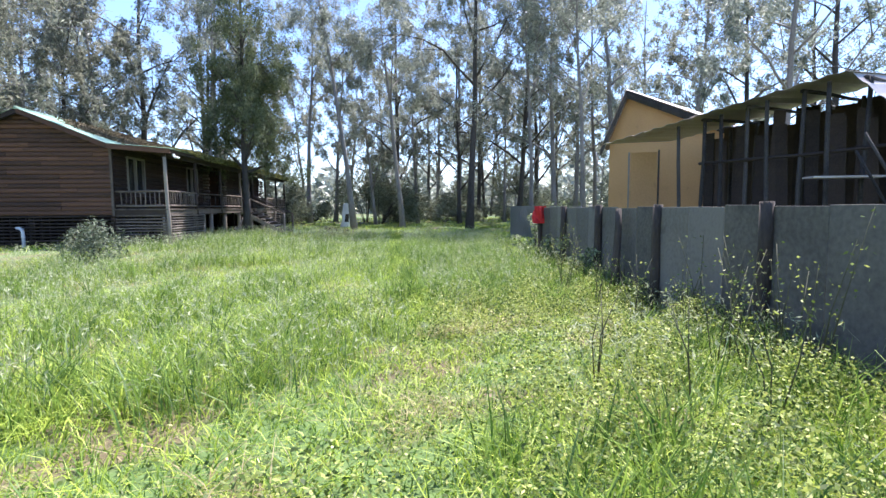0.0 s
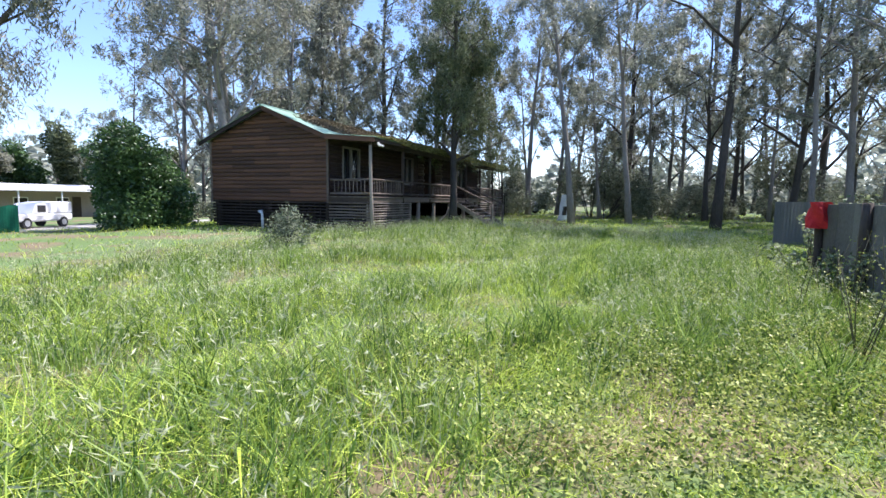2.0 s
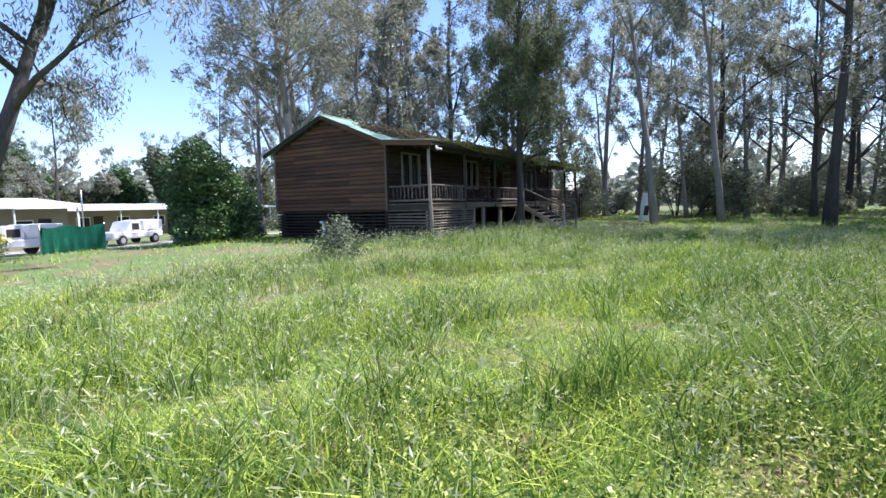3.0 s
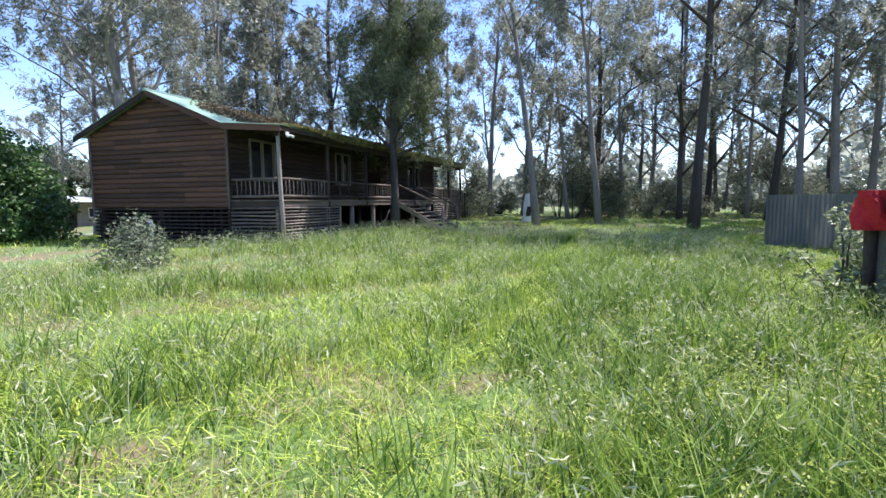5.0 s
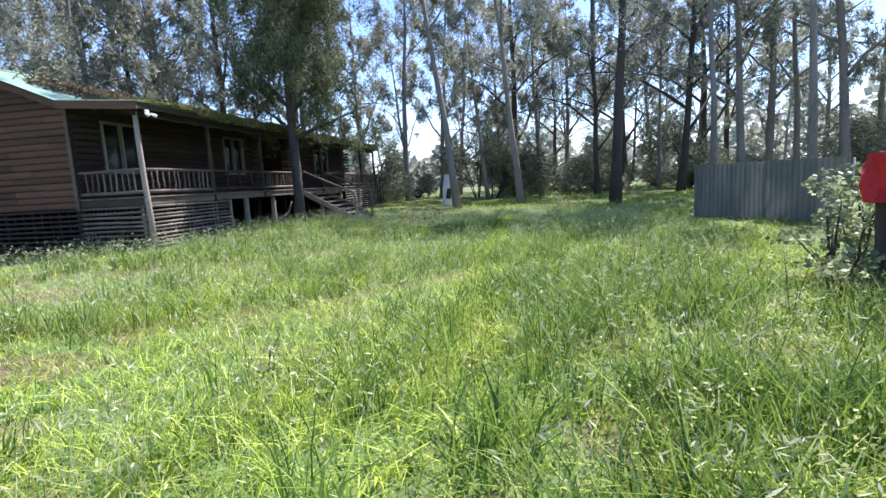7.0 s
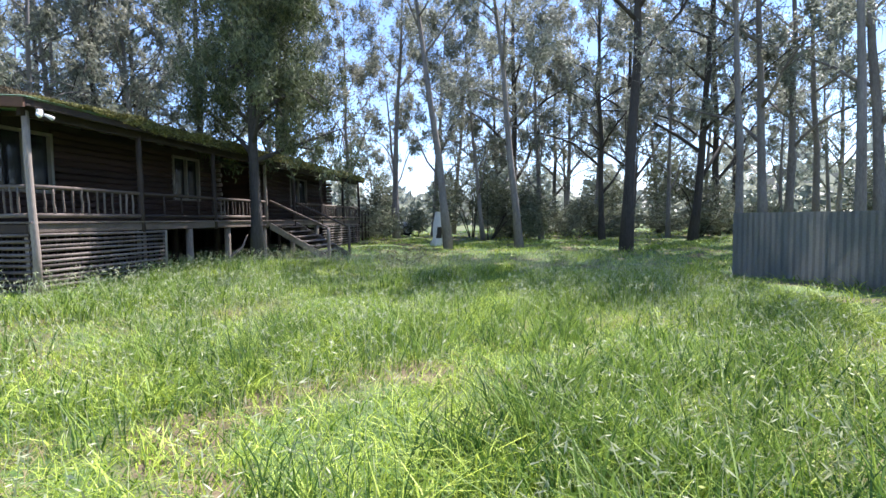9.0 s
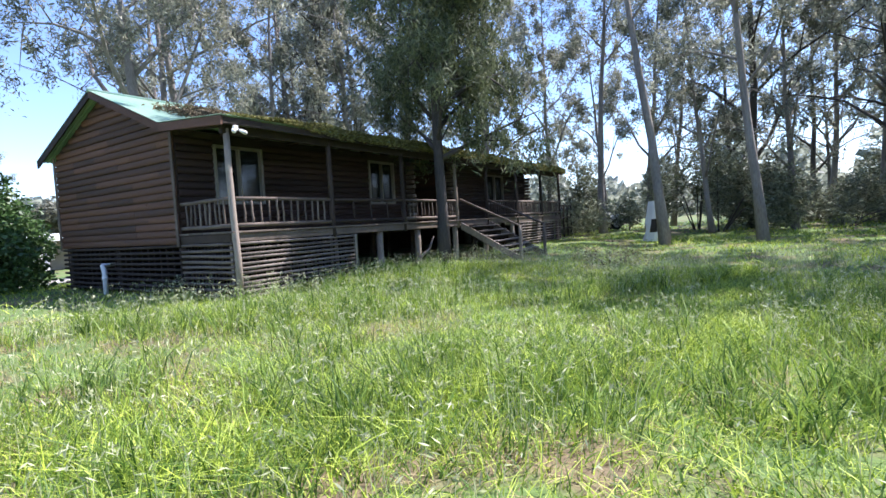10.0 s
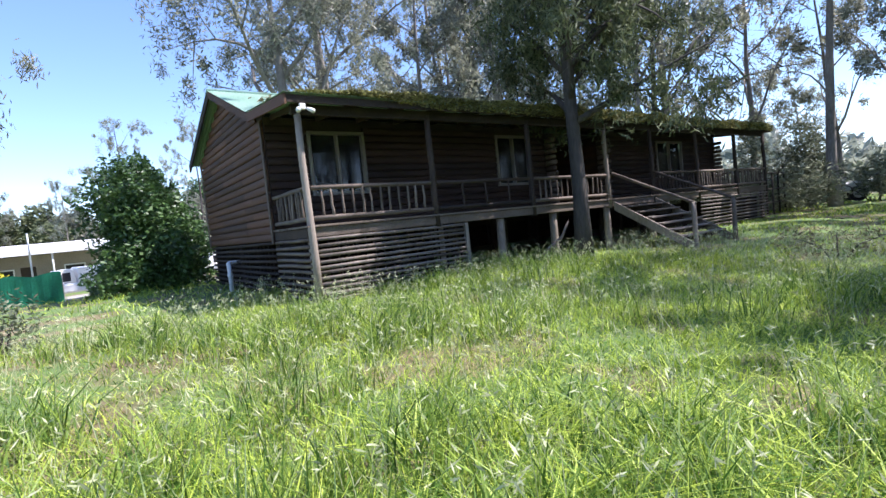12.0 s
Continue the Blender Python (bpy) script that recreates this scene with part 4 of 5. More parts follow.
creeper((-2.35, 18.2), 0.55, 0.4, 4)
creeper((-2.6, 19.0), 0.5, 0.45, 5)
creeper((-2.4, 16.6), 0.6, 0.4, 6)
creeper((-1.75, 19.9), 1.35, 0.4, 1)
creeper((-1.9, 20.4), 1.1, 0.45, 2)
creeper((-2.5, 14.6), 0.5, 0.4, 3)
creeper((-1.2, 20.6), 1.4, 0.5, 7)

# ---- sheds behind the fence ----
def build_shed():
    s = thing("shed", (2.55, 25.2, 0.2), "ochre board shed with a rusty pinkish tin roof", "shed")
    o = rel(s)
    x0, x1, ya, yb = 2.55, 7.4, 25.2, 31.2
    xr, zr, ze = 3.38, 6.15, 4.45
    bm = bmesh.new()
    prof = [(x0, 0.1), (x1, 0.1), (x1, 4.2), (xr, zr), (x0, ze)]
    f = [bm.verts.new(Vector((x, ya, z)) - o) for x, z in prof]
    b = [bm.verts.new(Vector((x, ya + 0.08, z)) - o) for x, z in prof]
    bm.faces.new(f)
    bm.faces.new(b[::-1])
    for i in range(5):
        bm.faces.new((f[(i + 1) % 5], f[i], b[i], b[(i + 1) % 5]))
    bmesh.ops.recalc_face_normals(bm, faces=bm.faces[:])
    part("front_wall", bm, M_ORANGE, s, "ochre painted board wall")
    boxpart("side_wall", (x0, ya + 0.082, 0.1), (x0 + 0.08, yb, ze), M_ORANGE, s, 0)
    boxpart("side_wall", (x1 - 0.08, ya + 0.082, 0.1), (x1, yb, 4.15), M_ORANGE, s, 0)
    boxpart("rear_wall", (x0 + 0.082, yb - 0.08, 0.1), (x1 - 0.082, yb, 4.1), M_ORANGE, s, 0)
    for xx in (3.35, 4.5):
        boxpart("cover_strip", (xx, ya - 0.03, 0.2), (xx + 0.06, ya - 0.004, 3.9), M_FRAME if xx < 4 else M_OLDWOOD, s, 0.005)
    for (xa, za, xb, zb) in ((x0 - 0.22, ze - 0.35, xr, zr + 0.05), (xr, zr + 0.05, x1 + 0.3, 4.08)):
        bm = bmesh.new()
        n = 160
        row = []
        for j in range(n + 1):
            y = ya - 0.35 + (yb - ya + 0.6) * j / n
            dz = 0.012 * math.sin(j * 1.3)
            row.append([bm.verts.new(Vector((x, y, z + dz)) - o) for x, z in ((xa, za), (xb, zb))])
        for j in range(n):
            bm.faces.new((row[j][0], row[j][1], row[j + 1][1], row[j + 1][0]))
        bmesh.ops.recalc_face_normals(bm, faces=bm.faces[:])
        bmesh.ops.solidify(bm, geom=bm.faces[:], thickness=0.004)
        part("roof", bm, M_TIN, s, "pinkish rusty corrugated roof")
    for (xa, za, xb, zb) in ((x0 - 0.2, ze - 0.38, xr, zr + 0.01), (xr + 0.002, zr + 0.01, x1 + 0.28, 4.04)):
        bm = bmesh.new()
        vs = [bm.verts.new(Vector((x, y, z)) - o) for x, z in ((xa, za), (xb, zb)) for y in (ya - 0.33, ya - 0.29) for z in (z, z - 0.14)]
        for q in ((0, 1, 3, 2), (4, 6, 7, 5), (0, 4, 5, 1), (2, 3, 7, 6), (0, 2, 6, 4), (1, 5, 7, 3)):
            bm.faces.new([vs[i] for i in q])
        bmesh.ops.recalc_face_normals(bm, faces=bm.faces[:])
        part("barge_board", bm, M_OLDWOOD, s)
    s.matrix_basis = pose(1.29, 22.47, 0.15, 0, 0, -52) @ Matrix.Scale(0.93, 4)

    # the open derelict frame in front
    d = thing("derelict_shed", (6.2, 15.5, 0.25), "collapsing open timber shed with curled tin roof sheets", "shed")
    o = rel(d)
    fx = lambda k: 2.5 + 4.6 * k
    yy0 = lambda k: 17.6 - 5.4 * k
    boxpart("board_panel", (fx(0.02), yy0(0.02) + 0.3, 0.2), (fx(0.02) + 0.7, yy0(0.02) + 0.35, 3.4), M_ORANGE, d, 0.004)
    crest = lambda k: 3.78 + 0.87 * min(k, 0.76) - min(1.15, 8.0 * max(0, k - 0.76))
    for i in range(3, 14):
        k = i / 13
        x, y = fx(k), yy0(k)
        zt = crest(k) - 0.08
        pole("stud", (x, y, 0.1), (x + random.uniform(-0.1, 0.1), y + random.uniform(-0.1, 0.1), zt), 0.05, 0.045, M_OLDWOOD, d, 5, 0.02)
        pole("stud", (x + 1.1, y + 1.0, 0.1), (x + 1.1 + random.uniform(-0.1, 0.1), y + 1.0, zt - 0.1), 0.05, 0.045, M_OLDWOOD, d, 5, 0.02)
        if i % 2 == 0:
            pole("rafter", (x, y, zt), (x + 2.3, y + 2.0, zt + 0.12), 0.045, 0.04, M_OLDWOOD, d, 5, 0.03)
    for z in (1.2, 2.9):
        pole("girt", (fx(0.3), yy0(0.3), z), (fx(1), yy0(1), z + 0.05), 0.04, 0.04, M_DARKWOOD_OR_SHADE, d, 5, 0.03)
    # Dark inner boards, doubling as an added backing that shades the open inside.
    for i in range(14):
        k = 0.14 + 0.86 * i / 13
        b = part("inner_board", box((-0.27, -0.015, 0.2 - o.z), (0.27, 0.015, crest(k) + 0.12 - o.z + random.uniform(-0.3, 0.05)), 0.004), M_DARKWOOD_OR_SHADE, d)
        b.matrix_basis = pose(fx(k) + 2.0 - o.x, yy0(k) + 1.75 - o.y, 0, 0, random.uniform(-2, 2), -49)
    for i in range(15):
        k = 0.27 + 0.66 * i / 14 + random.uniform(-0.02, 0.02)
        low = 0.2 if i % 4 else 1.6
        b = part("hanging_board", box((-0.13, -0.012, low - o.z), (0.13, 0.012, crest(k) - 0.15 - o.z + random.uniform(-0.6, 0.0)), 0.004), M_DARKWOOD_OR_SHADE, d)
        b.matrix_basis = pose(fx(k) + 0.5 - o.x, yy0(k) + 0.45 - o.y, 0, 0, random.uniform(-3, 3), -49)
    def sheet(k0, k1, dz, over, label):
        bm = bmesh.new()
        n, m = 24, 5
        g = []
        for i in range(n + 1):
            k = k0 + (k1 - k0) * i / n
            row = []
            for j in range(m + 1):
                w = j / m
                z = crest(k) + dz + 0.24 * w - 0.05 * (1 - w) ** 2 + 0.02 * math.sin(i * 1.9)
                row.append(bm.verts.new(Vector((fx(k) - over + (2.1 + over) * w, yy0(k) - over * 0.6 + (1.8 + over) * w, z)) - o))
            g.append(row)
        for i in range(n):
            for j in range(m):
                bm.faces.new((g[i][j], g[i + 1][j], g[i + 1][j + 1], g[i][j + 1]))
        bmesh.ops.recalc_face_normals(bm, faces=bm.faces[:])
        bmesh.ops.solidify(bm, geom=bm.faces[:], thickness=0.006)
        part("roof_sheet", bm, M_TIN, d, label)
    sheet(-0.08, 0.34, 0.0, 0.35, "curled grey tin sheet")
    sheet(0.3, 0.77, 0.03, 0.3, "curled grey tin sheet")
    sheet(0.75, 1.02, -0.03, 0.25, "curled grey tin sheet")
    boxpart("low_shelf_sheet", (5.05, 13.1, 2.36), (6.3, 13.5, 2.40), M_TIN, d, 0.004)
    for i in range(16):
        x, y = 6.9 + random.uniform(-0.6, 1.4), 11.6 + random.uniform(-0.8, 1.0)
        pole("fallen_stick", (x, y, 0.3), (x + random.uniform(-1.4, 0.6), y + random.uniform(-0.6, 0.6), random.uniform(2.6, 4.1)), 0.035, 0.025, M_OLDWOOD if i % 3 else M_FRAME, d, 5, 0.03)
    for i in range(4):
        boxpart("blue_strip", (7.0 + i * 0.22, 11.9, 1.75), (7.07 + i * 0.22, 11.94, 2.3 + 0.1 * (i % 2)), M_BLUE, d, 0.004)
    d.matrix_basis = pose(2.63, 14.8, 0.2, 0, 0, -14.4) @ Matrix.Scale(0.93, 4)


build_shed()

# ---- caravan park beyond ----
def park_building(x0, x1, ya, yb, wall, top, label):
    """A long low building whose front, with a veranda, looks towards +x."""
    g = float(gz(x1, (ya + yb) / 2))
    b = thing("park_building", (x1, (ya + yb) / 2, g), label, "building")
    o = rel(b)
    boxpart("wall", (x0, ya, g - 0.1), (x1, yb, g + wall), M_BRICKPALE, b, 0.01)
    bm = bmesh.new()
    vs = [bm.verts.new(Vector(p) - o) for dz in (0, 0.2) for p in ((x1 + 2.0, ya - 0.6, g + wall + 0.02 + dz), (x1 + 2.0, yb + 0.6, g + wall + 0.02 + dz),
                                                                    (x0 - 0.4, yb + 0.6, g + top + dz), (x0 - 0.4, ya - 0.6, g + top + dz))]
    for q in ((3, 2, 1, 0), (4, 5, 6, 7), (0, 1, 5, 4), (1, 2, 6, 5), (2, 3, 7, 6), (3, 0, 4, 7)):
        bm.faces.new([vs[i] for i in q])
    part("roof", bm, M_WHITE, b, "white sheet roof")
    n = int((yb - ya) / 3.4)
    for i in range(n + 1):
        y = ya + 0.1 + (yb - ya - 0.2) * i / n
        pole("veranda_post", (x1 + 1.8, y, g), (x1 + 1.8, y, g + wall + 0.03), 0.06, 0.06, M_WHITE, b, 6)
        if i < n:
            w = boxpart("window", (x1 + 0.002, y + 0.5, g + 0.9), (x1 + 0.05, y + 1.7, g + 1.95), M_WHITE, b, 0.01)
            boxpart("pane", (x1 + 0.052, y + 0.58, g + 0.98), (x1 + 0.06, y + 1.62, g + 1.87), M_TYRE, w, 0)
            if i % 2:
                boxpart("door", (x1 + 0.002, y + 2.0, g), (x1 + 0.06, y + 2.8, g + 2.0), M_DARKWOOD_OR_SHADE, b, 0.01)


def build_park():
    park_building(-56, -49.5, 4, 27.0, 2.75, 3.5, "long low pale park building with a white roof")
    park_building(-66, -58, 27, 52, 2.5, 3.1, "low distant park building with a white roof")
    # green tarp on a light fence
    t = thing("tarp_fence", (-29.6, 17.8, float(gz(-29.6, 17.8))), "low fence hung with bright green tarpaulin", "fence")
    o = rel(t)
    bm = bmesh.new()
    n = 30
    row = []
    for j in range(n + 1):
        y = 17.7 + 2.4 * j / n
        row.append([bm.verts.new(Vector((-29.6 + 0.04 * math.sin(j * 1.4) * (1 - k), y, o.z - 0.02 + 1.12 * k - 0.05 * math.sin(j * 0.4) * k)) - o) for k in (0, 0.5, 1)])
    for j in range(n):
        for k in range(2):
            bm.faces.new((row[j][k], row[j + 1][k], row[j + 1][k + 1], row[j][k + 1]))
    bmesh.ops.solidify(bm, geom=bm.faces[:], thickness=0.004)
    part("tarpaulin", bm, M_TARP, t)
    for y in (17.7, 19.3, 20.1):
        pole("post", (-29.67, y, o.z - 0.2), (-29.67, y, o.z + (2.6 if y == 19.3 else 1.2)), 0.03, 0.03, M_GALV, t, 7)
    p = thing("wire_fence", (-31.0, 10.0, float(gz(-31, 10))), "thin galvanised wire fence along the field", "fence")
    for y in (2.0, 6.0, 10.0, 13.5):
        z = float(gz(-31.0, y))
        pole("post", (-31.0, y, z - 0.2), (-31.0, y, z + 1.9), 0.025, 0.025, M_GALV, p, 6)
    for z in (0.5, 1.1, 1.8):
        pole("wire", (-31.0, 2.0, float(gz(-31, 2)) + z), (-31.0, 13.5, float(gz(-31, 13.5)) + z), 0.006, 0.006, M_GALV, p, 4)
    # gravel road strip
    bm = bmesh.new()
    ys = np.linspace(-40, 60, 60)
    row = [[bm.verts.new((x, y, float(gz(x, y)) + 0.03)) for x in (-44.0, -42.0, -40.0, -37.5, -34.8)] for y in ys]
    for j in range(len(ys) - 1):
        for k in range(4):
            bm.faces.new((row[j][k], row[j][k + 1], row[j + 1][k + 1], row[j + 1][k]))
    tagged(part("road", bm, M_ASPHALT), "pale gravel park road", "road", kind="structure")


build_park()


def build_ute(at, turn, label, tray=True):
    u = thing("utility_vehicle" if tray else "car", (0, 0, 0), label, "car")
    part("lower_body", box((-2.3, -0.88, 0.45), (2.3, 0.88, 0.95), 0.09), M_WHITE, u)
    bm = bmesh.new()
    prof = [(-0.35, 0.95), (0.95, 0.95), (0.55, 1.62), (-0.2, 1.68)] if tray else [(-2.1, 0.95), (1.15, 0.95), (0.5, 1.6), (-1.9, 1.62)]
    f = [bm.verts.new((x, -0.78, z)) for x, z in prof]
    b = [bm.verts.new((x, 0.78, z)) for x, z in prof]
    bm.faces.new(f)
    bm.faces.new(b[::-1])
    for i in range(4):
        bm.faces.new((f[(i + 1) % 4], f[i], b[i], b[(i + 1) % 4]))
    bmesh.ops.recalc_face_normals(bm, faces=bm.faces[:])
    bmesh.ops.bevel(bm, geom=bm.edges[:], offset=0.05, segments=2, affect="EDGES")
    part("cab", bm, M_WHITE, u)
    for s in (-1, 1):
        part("side_window", box((-0.1 if tray else -1.7, s * 0.785 - 0.01, 1.05), (0.55, s * 0.785 + 0.01, 1.5), 0.005), M_TYRE, u, "dark side window")
    if tray:
        part("canopy", box((-2.28, -0.86, 0.96), (-0.4, 0.86, 1.72), 0.05), M_WHITE, u, "white tray canopy")
    part("bumper", box((2.28, -0.8, 0.42), (2.42, 0.8, 0.62), 0.03), M_GALV, u)
    for x in (-1.45, 1.5):
        for s in (-1, 1):
            w = tubes("wheel", [([(x, s * 0.68, 0.36), (x, s * 0.90, 0.36)], [0.36, 0.36])], M_TYRE, u, 16, smooth=False)
            tubes("rim", [([(x, s * 0.895, 0.36), (x, s * 0.915, 0.36)], [0.2, 0.2])], M_GALV, w, 12, smooth=False)
    u.matrix_basis = pose(at[0], at[1], float(gz(*at)) + 0.03, 0, 0, turn)
    return u


build_ute((-39.5, 20.0), -80, "white utility with a tray canopy parked on gravel")
build_ute((-43.0, 28.0), -70, "white parked utility by the building", True)
build_ute((-15.9, 50.4), 30, "pale car parked beyond the wood's edge", False)


def build_white():
    t = thing("white_sheet", ground_at(-10.45, 41.6), "pale white sheet draped over a dead stump", "sheet")
    bm = bmesh.new()
    n, m = 14, 9
    g = []
    for j in range(m + 1):
        k = j / m
        g.append([bm.verts.new(((0.42 - 0.2 * k) * math.cos(a) * (1 + 0.25 * math.sin(3 * a + 5 * k)) + 0.12 * k, (0.34 - 0.15 * k) * math.sin(a), 0.05 + 1.75 * k))
                  for a in (2 * math.pi * i / n for i in range(n))])
    for j in range(m):
        for i in range(n):
            if not (2 <= j <= 4 and i in (10, 11)):
                bm.faces.new((g[j][i], g[j][(i + 1) % n], g[j + 1][(i + 1) % n], g[j + 1][i]))
    bm.faces.new(g[m])
    part("cloth", bm, M_WHITE, t)
    tubes("stump", [([(0, 0, -0.1), (0.05, 0, 0.9), (0.1, 0, 1.7)], [0.22, 0.17, 0.12])], M_BARK_DARK, t)


build_white()


def build_branch():
    tubes("fallen_branch", [([(-14.3, 28.6, 0.3), (-14.25, 29.0, 0.66), (-14.1, 29.4, 0.94), (-14.05, 29.6, 1.28)], [0.05, 0.045, 0.035, 0.02]),
                            ([(-14.25, 29.0, 0.66), (-14.35, 29.4, 0.84)], [0.025, 0.01])], M_RAIL, None, 6)
    tagged(bpy.data.objects["fallen_branch"], "pale dead branch leaning against the tree trunk", "branch")


build_branch()


# ---- grass ----
def patch(x, y, s, ph):
    return 0.5 + 0.25 * np.sin(x * s + ph) * np.cos(y * s * 1.13 - ph) + 0.25 * np.sin(x * s * 2.3 - y * s * 1.7 + 2 * ph)


def blades(x, y, height, width, lean, seg=2):
    """Tapered bent blades, as a run of quads and a tip."""
    n = len(x)
    z = gz(x, y) - 0.02
    a = rng.uniform(0, 2 * math.pi, n)
    d = np.stack([np.cos(a), np.sin(a), np.zeros(n)], 1)
    f = rng.uniform(0, 2 * math.pi, n)
    s = np.stack([np.cos(f), np.sin(f), np.zeros(n)], 1)
    base = np.stack([x, y, z], 1)
    h, w, l = height[:, None], width[:, None], (lean * height)[:, None]
    up = np.array([0, 0, 1.0])
    p = []
    for k in (0.0, 0.5, 1.0):
        p.append(base + up * h * (k - 0.18 * k ** 3 * np.minimum(1.5, lean)[:, None]) + d * l * k ** 2)
    q1 = np.stack([p[0] - s * w * 0.5, p[0] + s * w * 0.5, p[1] + s * w * 0.42, p[1] - s * w * 0.42], 1)
    q2 = np.stack([p[1] - s * w * 0.42, p[1] + s * w * 0.42, p[2] + s * w * 0.06, p[2] - s * w * 0.06], 1)
    return q1, q2, p[2]


def blade_mesh(name, q1, q2, material):
    """Both quads of each blade share their middle edge, so that a blade is one island."""
    n = len(q1)
    v = np.concatenate([q1, q2[:, 2:]], 1).reshape(-1, 3)
    base = np.arange(n)[:, None] * 6
    idx = np.concatenate([base + np.array([[0, 1, 2, 3]]), base + np.array([[3, 2, 4, 5]])], 1).ravel().astype(np.int32)
    me = bpy.data.meshes.new(name)
    me.vertices.add(len(v))
    me.vertices.foreach_set("co", v.astype(np.float32).ravel())
    me.loops.add(len(idx))
    me.loops.foreach_set("vertex_index", idx)
    me.polygons.add(2 * n)
    me.polygons.foreach_set("loop_start", np.arange(0, len(idx), 4, dtype=np.int32))
    me.update(calc_edges=True)
    me.materials.append(material)
    return new(name, me)


def allowed(x, y):
    """Where grass may stand: off the house, the road and the fence's far side."""
    house_ = (x < XF - 0.1) & (x > XB) & (y > Y0 + 0.1) & (y < Y1)
    fx = np.interp(y, [-4, 7.2, 19, 27, 38], [-2.85, -2.35, -1.85, 1.5, 3.0])
    return ~house_ & (x > -35.5) & ((x < fx + 1.5) | (y > 30))


def path_x(y):
    return np.interp(y, [4, 8, 12, 16, 21], [-6.2, -5.9, -6.1, -6.3, -6.6])


def spread(n, x0, x1, y0, y1):
    x, y = rng.uniform(x0, x1, n), rng.uniform(y0, y1, n)
    k = allowed(x, y)
    return x[k], y[k]


def build_grass():
    sets = []
    # (count, area, wide factor)
    for n, area, wf in ((330000, (-17, -0.9, 4.2, 31), 1.0), (90000, (-33, 5, 8, 46), 2.0), (28000, (-45, 24, 40, 68), 4.0), (12000, (-34, -14, -2, 12), 2.4)):
        x, y = spread(n, *area)
        sets.append((x, y, np.full(len(x), wf)))
    x, y, wf = (np.concatenate([s[i] for s in sets]) for i in range(3))
    # bare and trodden spots thin the sward
    p = patch(x, y, 0.55, 0.7)
    dry = patch(x, y, 0.9, 2.1)
    dryzone = step(-9.5, -13, x) * step(23, 20, y) * step(11, 15, y)
    keep = rng.random(len(x)) > np.clip((dry - 0.84) * 2.5, 0, 0.4) + 0.72 * dryzone
    x, y, wf, p, dry = x[keep], y[keep], wf[keep], p[keep], dry[keep]
    tall = step(0.42, 0.75, p)
    weedy = step(-2.2, 1.6, x + 0.7 * np.sin(y * 1.3) + 0.4 * np.sin(y * 3.1 + x) - np.interp(y, [5, 20], [-6.2, -4.2])) * step(24, 13, y)
    lump = patch(x + 0.3 * np.sin(y * 1.7), y + 0.3 * np.sin(x * 2.1), 3.4, 0.4)
    fine = patch(x + 0.2 * np.sin(y * 3.1), y, 8.3, 1.9)
    h = (0.12 + 0.11 * tall - 0.03 * step(-8, -12.5, x)) * (0.45 + 0.8 * lump + 0.45 * fine) * rng.uniform(0.55, 1.5, len(x)) * (1 - 0.35 * weedy)
    h = h * np.where(y > 38, 0.8, 1.0)
    w = 0.0085 * wf * rng.uniform(0.6, 1.5, len(x))
    q1, q2, tip = blades(x, y, h, w, rng.uniform(0.3, 2.1, len(x)))
    ob = blade_mesh("grass", q1, q2, M_GRASS)
    tagged(ob, "bright green knee-high field grass", "grass", kind="stuff")
    # taller darker tussocks
    cx, cy = spread(1700, -15, -2.4, 4.5, 29)
    cp = patch(cx, cy, 0.55, 0.7) + 0.25 * rng.random(len(cx))
    off = np.abs(cx - path_x(cy))
    k = (cp > 0.60 + 0.08 * step(-0.5, 1.0, cx - path_x(cy)) * step(12, 7, cy)) & (off > 0.3 * rng.random(len(cx)))
    cx, cy = cx[k], cy[k]
    per = 42
    wide = np.repeat(rng.uniform(0.06, 0.2, len(cx)), per)
    x = np.repeat(cx, per) + wide * rng.normal(0, 1, len(cx) * per)
    y = np.repeat(cy, per) + wide * rng.normal(0, 1, len(cx) * per)
    h = np.repeat(rng.uniform(0.26, 0.62, len(cx)), per) * rng.uniform(0.55, 1.1, len(x))
    q1, q2, tip = blades(x, y, h, 0.011 * rng.uniform(0.6, 1.5, len(x)), rng.uniform(0.1, 1.1, len(x)))
    tagged(blade_mesh("tall_grass", q1, q2, M_TALL), "taller darker green grass tussocks", "grass", kind="stuff")
    # big arching tussocks on the fence side of the walk
    cy = 11.5 + 12 * rng.random(130)
    cx = path_x(cy) + rng.uniform(0.25, 4.2, 130) + 0.6 * np.sin(cy * 1.9)
    big = rng.uniform(0.3, 0.62, 130)
    x = np.repeat(cx, 90) + rng.normal(0, 0.16, 130 * 90)
    y = np.repeat(cy, 90) + rng.normal(0, 0.16, 130 * 90)
    k = allowed(x, y)
    h = (np.repeat(big, 90) * rng.uniform(0.5, 1.1, len(x)))[k]
    x, y = x[k], y[k]
    q1, q2, tip = blades(x, y, h, 0.013 * rng.uniform(0.6, 1.5, len(x)), rng.uniform(0.2, 1.1, len(x)))
    tagged(blade_mesh("tussock_grass", q1, q2, M_TALL), "big arching green grass tussocks", "grass", kind="stuff")
    # seed heads on some stalks
    x, y = spread(21000, -17, -2.2, 8, 34)
    k = (patch(x, y, 0.55, 0.7) + 0.5 * rng.random(len(x)) > 0.58) & (np.abs(x - path_x(y)) > 0.3)
    x, y = x[k], y[k]
    h = rng.uniform(0.25, 0.6, len(x))
    q1, q2, tip = blades(x, y, h, np.full(len(x), 0.005), rng.uniform(0.1, 0.6, len(x)))
    tagged(blade_mesh("grass_stalk", q1, q2, M_SEED), "thin pale grass stalks", "grass", kind="stuff")
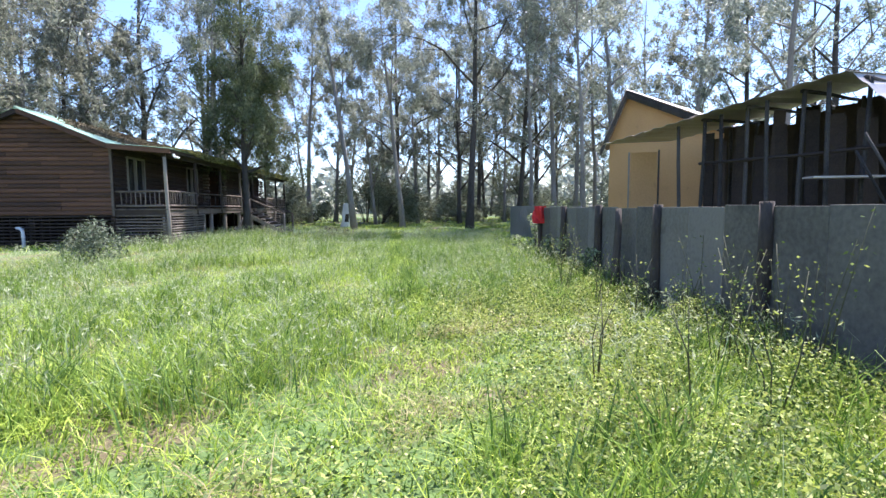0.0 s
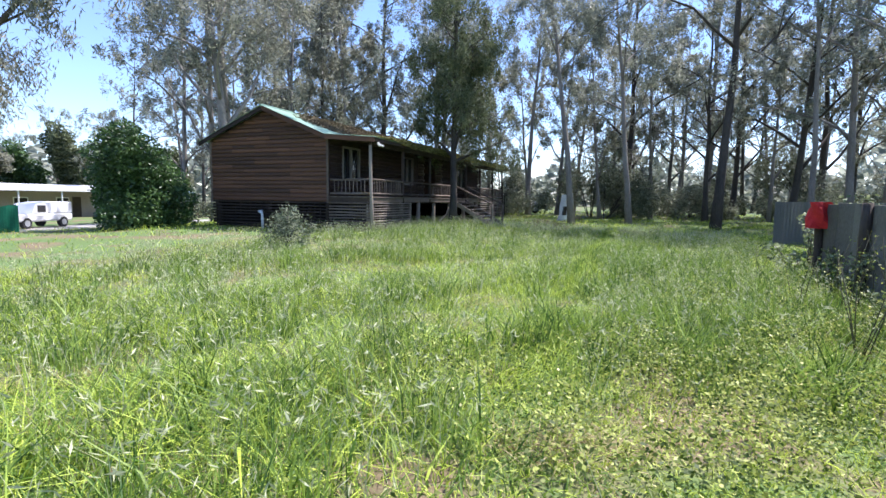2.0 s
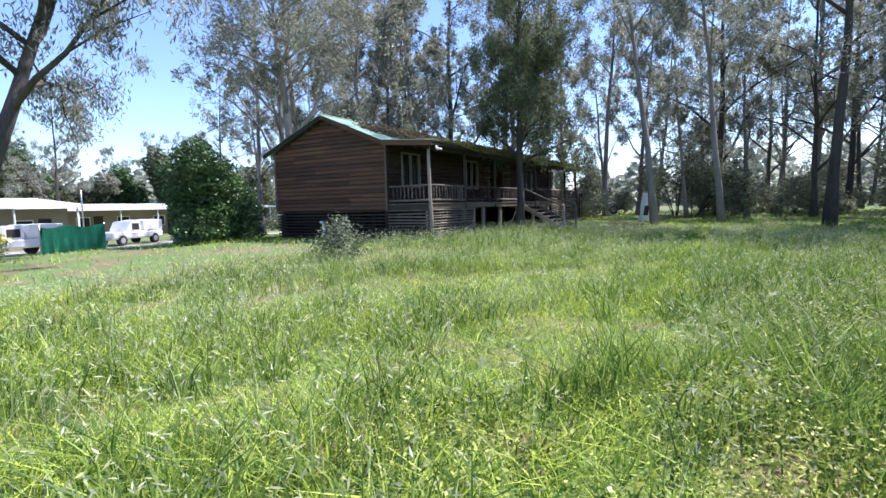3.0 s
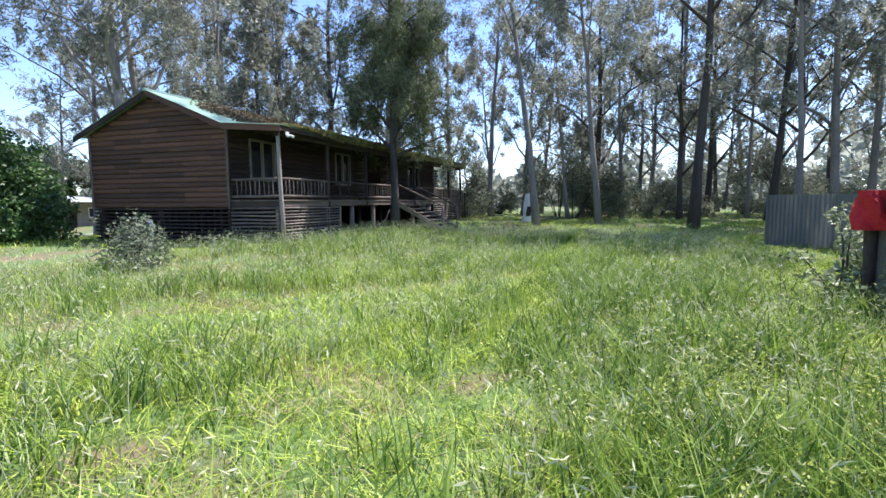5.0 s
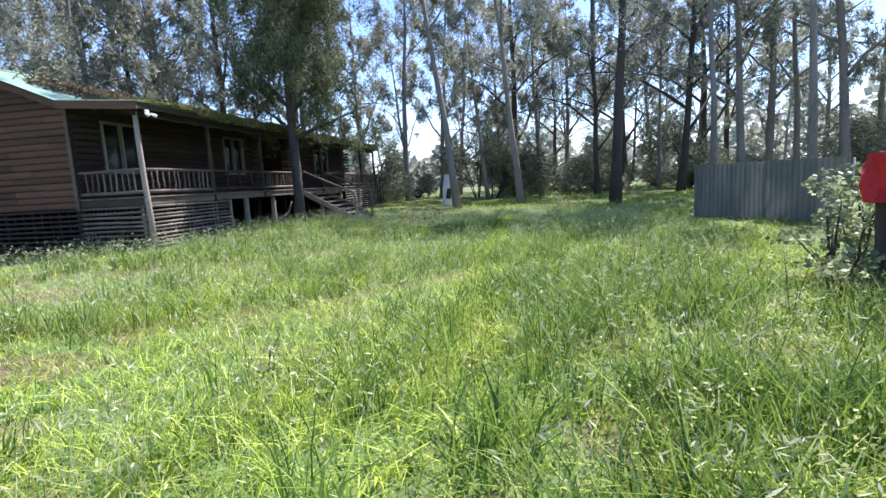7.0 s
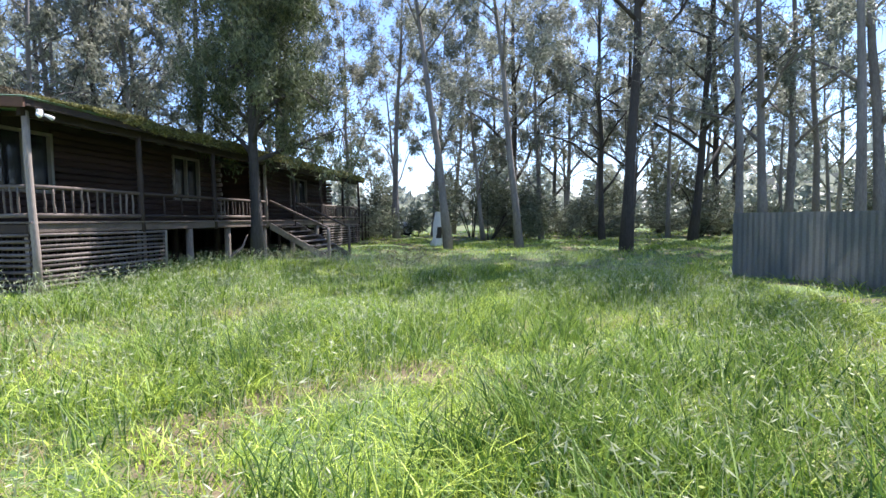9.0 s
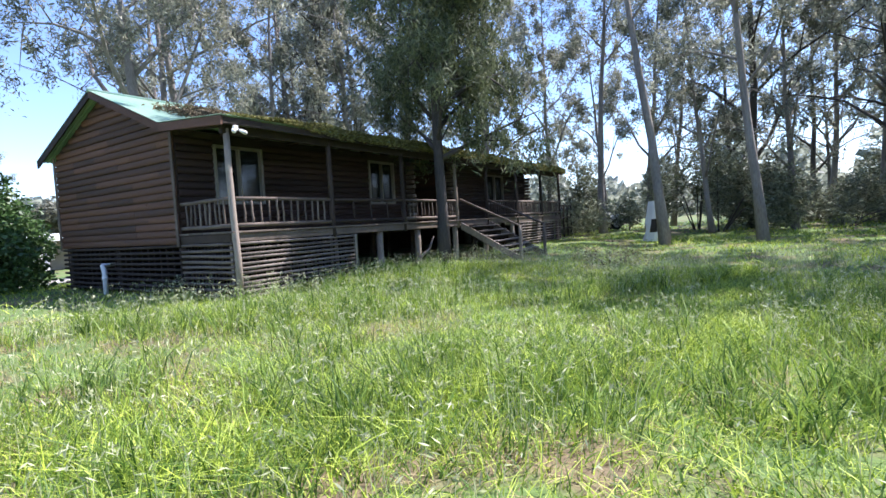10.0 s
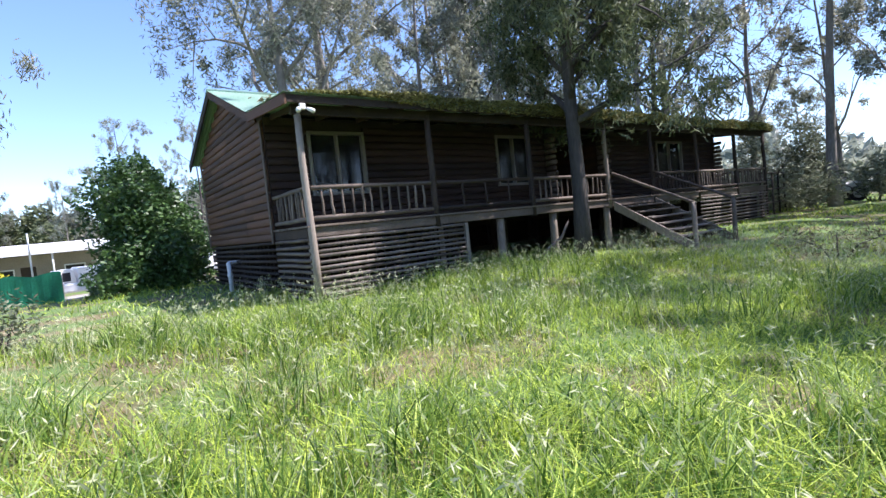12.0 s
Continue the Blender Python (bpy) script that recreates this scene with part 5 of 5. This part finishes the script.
    t3 = np.repeat(tip, 3, 0) + rng.normal(0, 0.016, (len(tip) * 3, 3)) - np.array([0, 0, 0.02])
    tagged(quad_mesh("seed_heads", leaf_quads(t3, 0.07, 0.011, 0.7), 4, M_SEED), "pale nodding grass seed heads", "grass", kind="stuff")
    # straw in the bare spots
    x, y = spread(60000, -17, -2.0, 4.5, 28)
    dz = step(-9.5, -13, x) * step(23, 20, y) * step(11, 15, y)
    k = (patch(x, y, 0.9, 2.1) + 0.22 * rng.random(len(x)) > 0.88) | (rng.random(len(x)) < 0.9 * dz)
    x, y = x[k], y[k]
    q1, q2, tip = blades(x, y, rng.uniform(0.05, 0.16, len(x)), 0.008 * rng.uniform(0.6, 1.5, len(x)), rng.uniform(0.8, 2.6, len(x)))
    tagged(blade_mesh("dry_grass", q1, q2, M_DRY), "flattened straw-coloured dry grass", "grass", kind="stuff")
    tx, ty = spread(46, -13, -2.6, 6, 25)
    tx, ty = np.append(tx, [-6.2, -6.0, -5.8, -5.5, -7.4]), np.append(ty, [7.8, 8.1, 10.1, 10.3, 9.4])
    x = np.repeat(tx, 110) + rng.normal(0, 0.16, len(tx) * 110)
    y = np.repeat(ty, 110) + rng.normal(0, 0.12, len(tx) * 110)
    q1, q2, tip = blades(x, y, rng.uniform(0.08, 0.24, len(x)), 0.007 * rng.uniform(0.6, 1.5, len(x)), rng.uniform(0.8, 2.4, len(x)))
    tagged(blade_mesh("straw_tufts", q1, q2, M_DRY), "bleached straw tufts lying in the grass", "grass", kind="stuff")
    # low leafy weeds with small pale flowers on the fence side
    x, y = spread(270000, -8, -1.9, 4.2, 21)
    k = rng.random(len(x)) < step(-1.6, 1.2, x + 0.7 * np.sin(y * 1.3) + 0.4 * np.sin(y * 3.1 + x) - np.interp(y, [5, 20], [-6.3, -4.2])) * (0.15 + 0.85 * step(17, 12, y)) * (0.25 + 0.75 * step(0.38, 0.58, patch(x + 0.2 * np.sin(y * 3), y, 2.6, 0.3)))
    x, y = x[k], y[k]
    z = gz(x, y) + rng.uniform(0.04, 0.36, len(x)) * (0.35 + 1.1 * patch(x + 0.2 * np.sin(y * 3), y, 2.6, 0.3))
    c = np.stack([x, y, z], 1)
    tagged(quad_mesh("weeds", leaf_quads(c, 0.034, 0.017, -0.1), 4, M_WEED), "low leafy yellow-green weeds", "weeds", kind="stuff")
    k = rng.random(len(c)) < 0.03
    tagged(quad_mesh("flowers", leaf_quads(c[k] + np.array([0, 0, 0.05]), 0.022, 0.022, -0.5), 4, M_FLOWER), "small pale yellow weed flowers", "flowers", kind="stuff")


build_grass()


def tall_weed(x, y, h, seed, leaves):
    r = np.random.default_rng(seed)
    t = thing("tall_weed", ground_at(x, y), "tall thin weed with sparse pale leaves by the fence", "weed", "tall weeds")
    stems, pts = [], []
    for j in range(3):
        a = r.uniform(0, 6.28)
        tip = Vector((math.cos(a) * 0.22 * h, math.sin(a) * 0.22 * h, h * r.uniform(0.65, 1.0)))
        mid = tip * 0.5 + Vector((r.normal(0, 0.04), r.normal(0, 0.04), 0.05))
        stems.append(([Vector((0, 0, -0.1)), mid, tip], [0.007, 0.005, 0.003]))
        for k in np.linspace(0.2, 1, leaves // 3):
            p = mid * (k * 2) if k < 0.5 else mid.lerp(tip, k * 2 - 1)
            pts.append(np.array(p) + r.normal(0, 0.045, 3))
    tubes("stem", stems, M_STALK, t, 5)
    quad_mesh("foliage", leaf_quads(np.array(pts), 0.038, 0.02, 0.2, r), 4, M_WEED, t)["kind"] = "stuff"


def weeds_row():
    r = random.Random(9)
    for i in range(40):
        y = r.uniform(7.5, 18.6)
        x = float(np.interp(y, [7.2, 19], [-2.35, -1.85])) - r.uniform(0.25, 1.4)
        tall_weed(x, y, r.uniform(0.7, 1.35), 100 + i, 54)
    for x, y, h in ((-3.0, 8.1, 1.5), (-4.3, 7.6, 0.95), (-3.9, 7.4, 1.0), (-3.5, 8.6, 1.1), (-4.7, 8.3, 0.85), (-2.8, 9.2, 1.2)):
        tall_weed(x, y, h, int(abs(x) * 100 + y * 10), 80)


weeds_row()
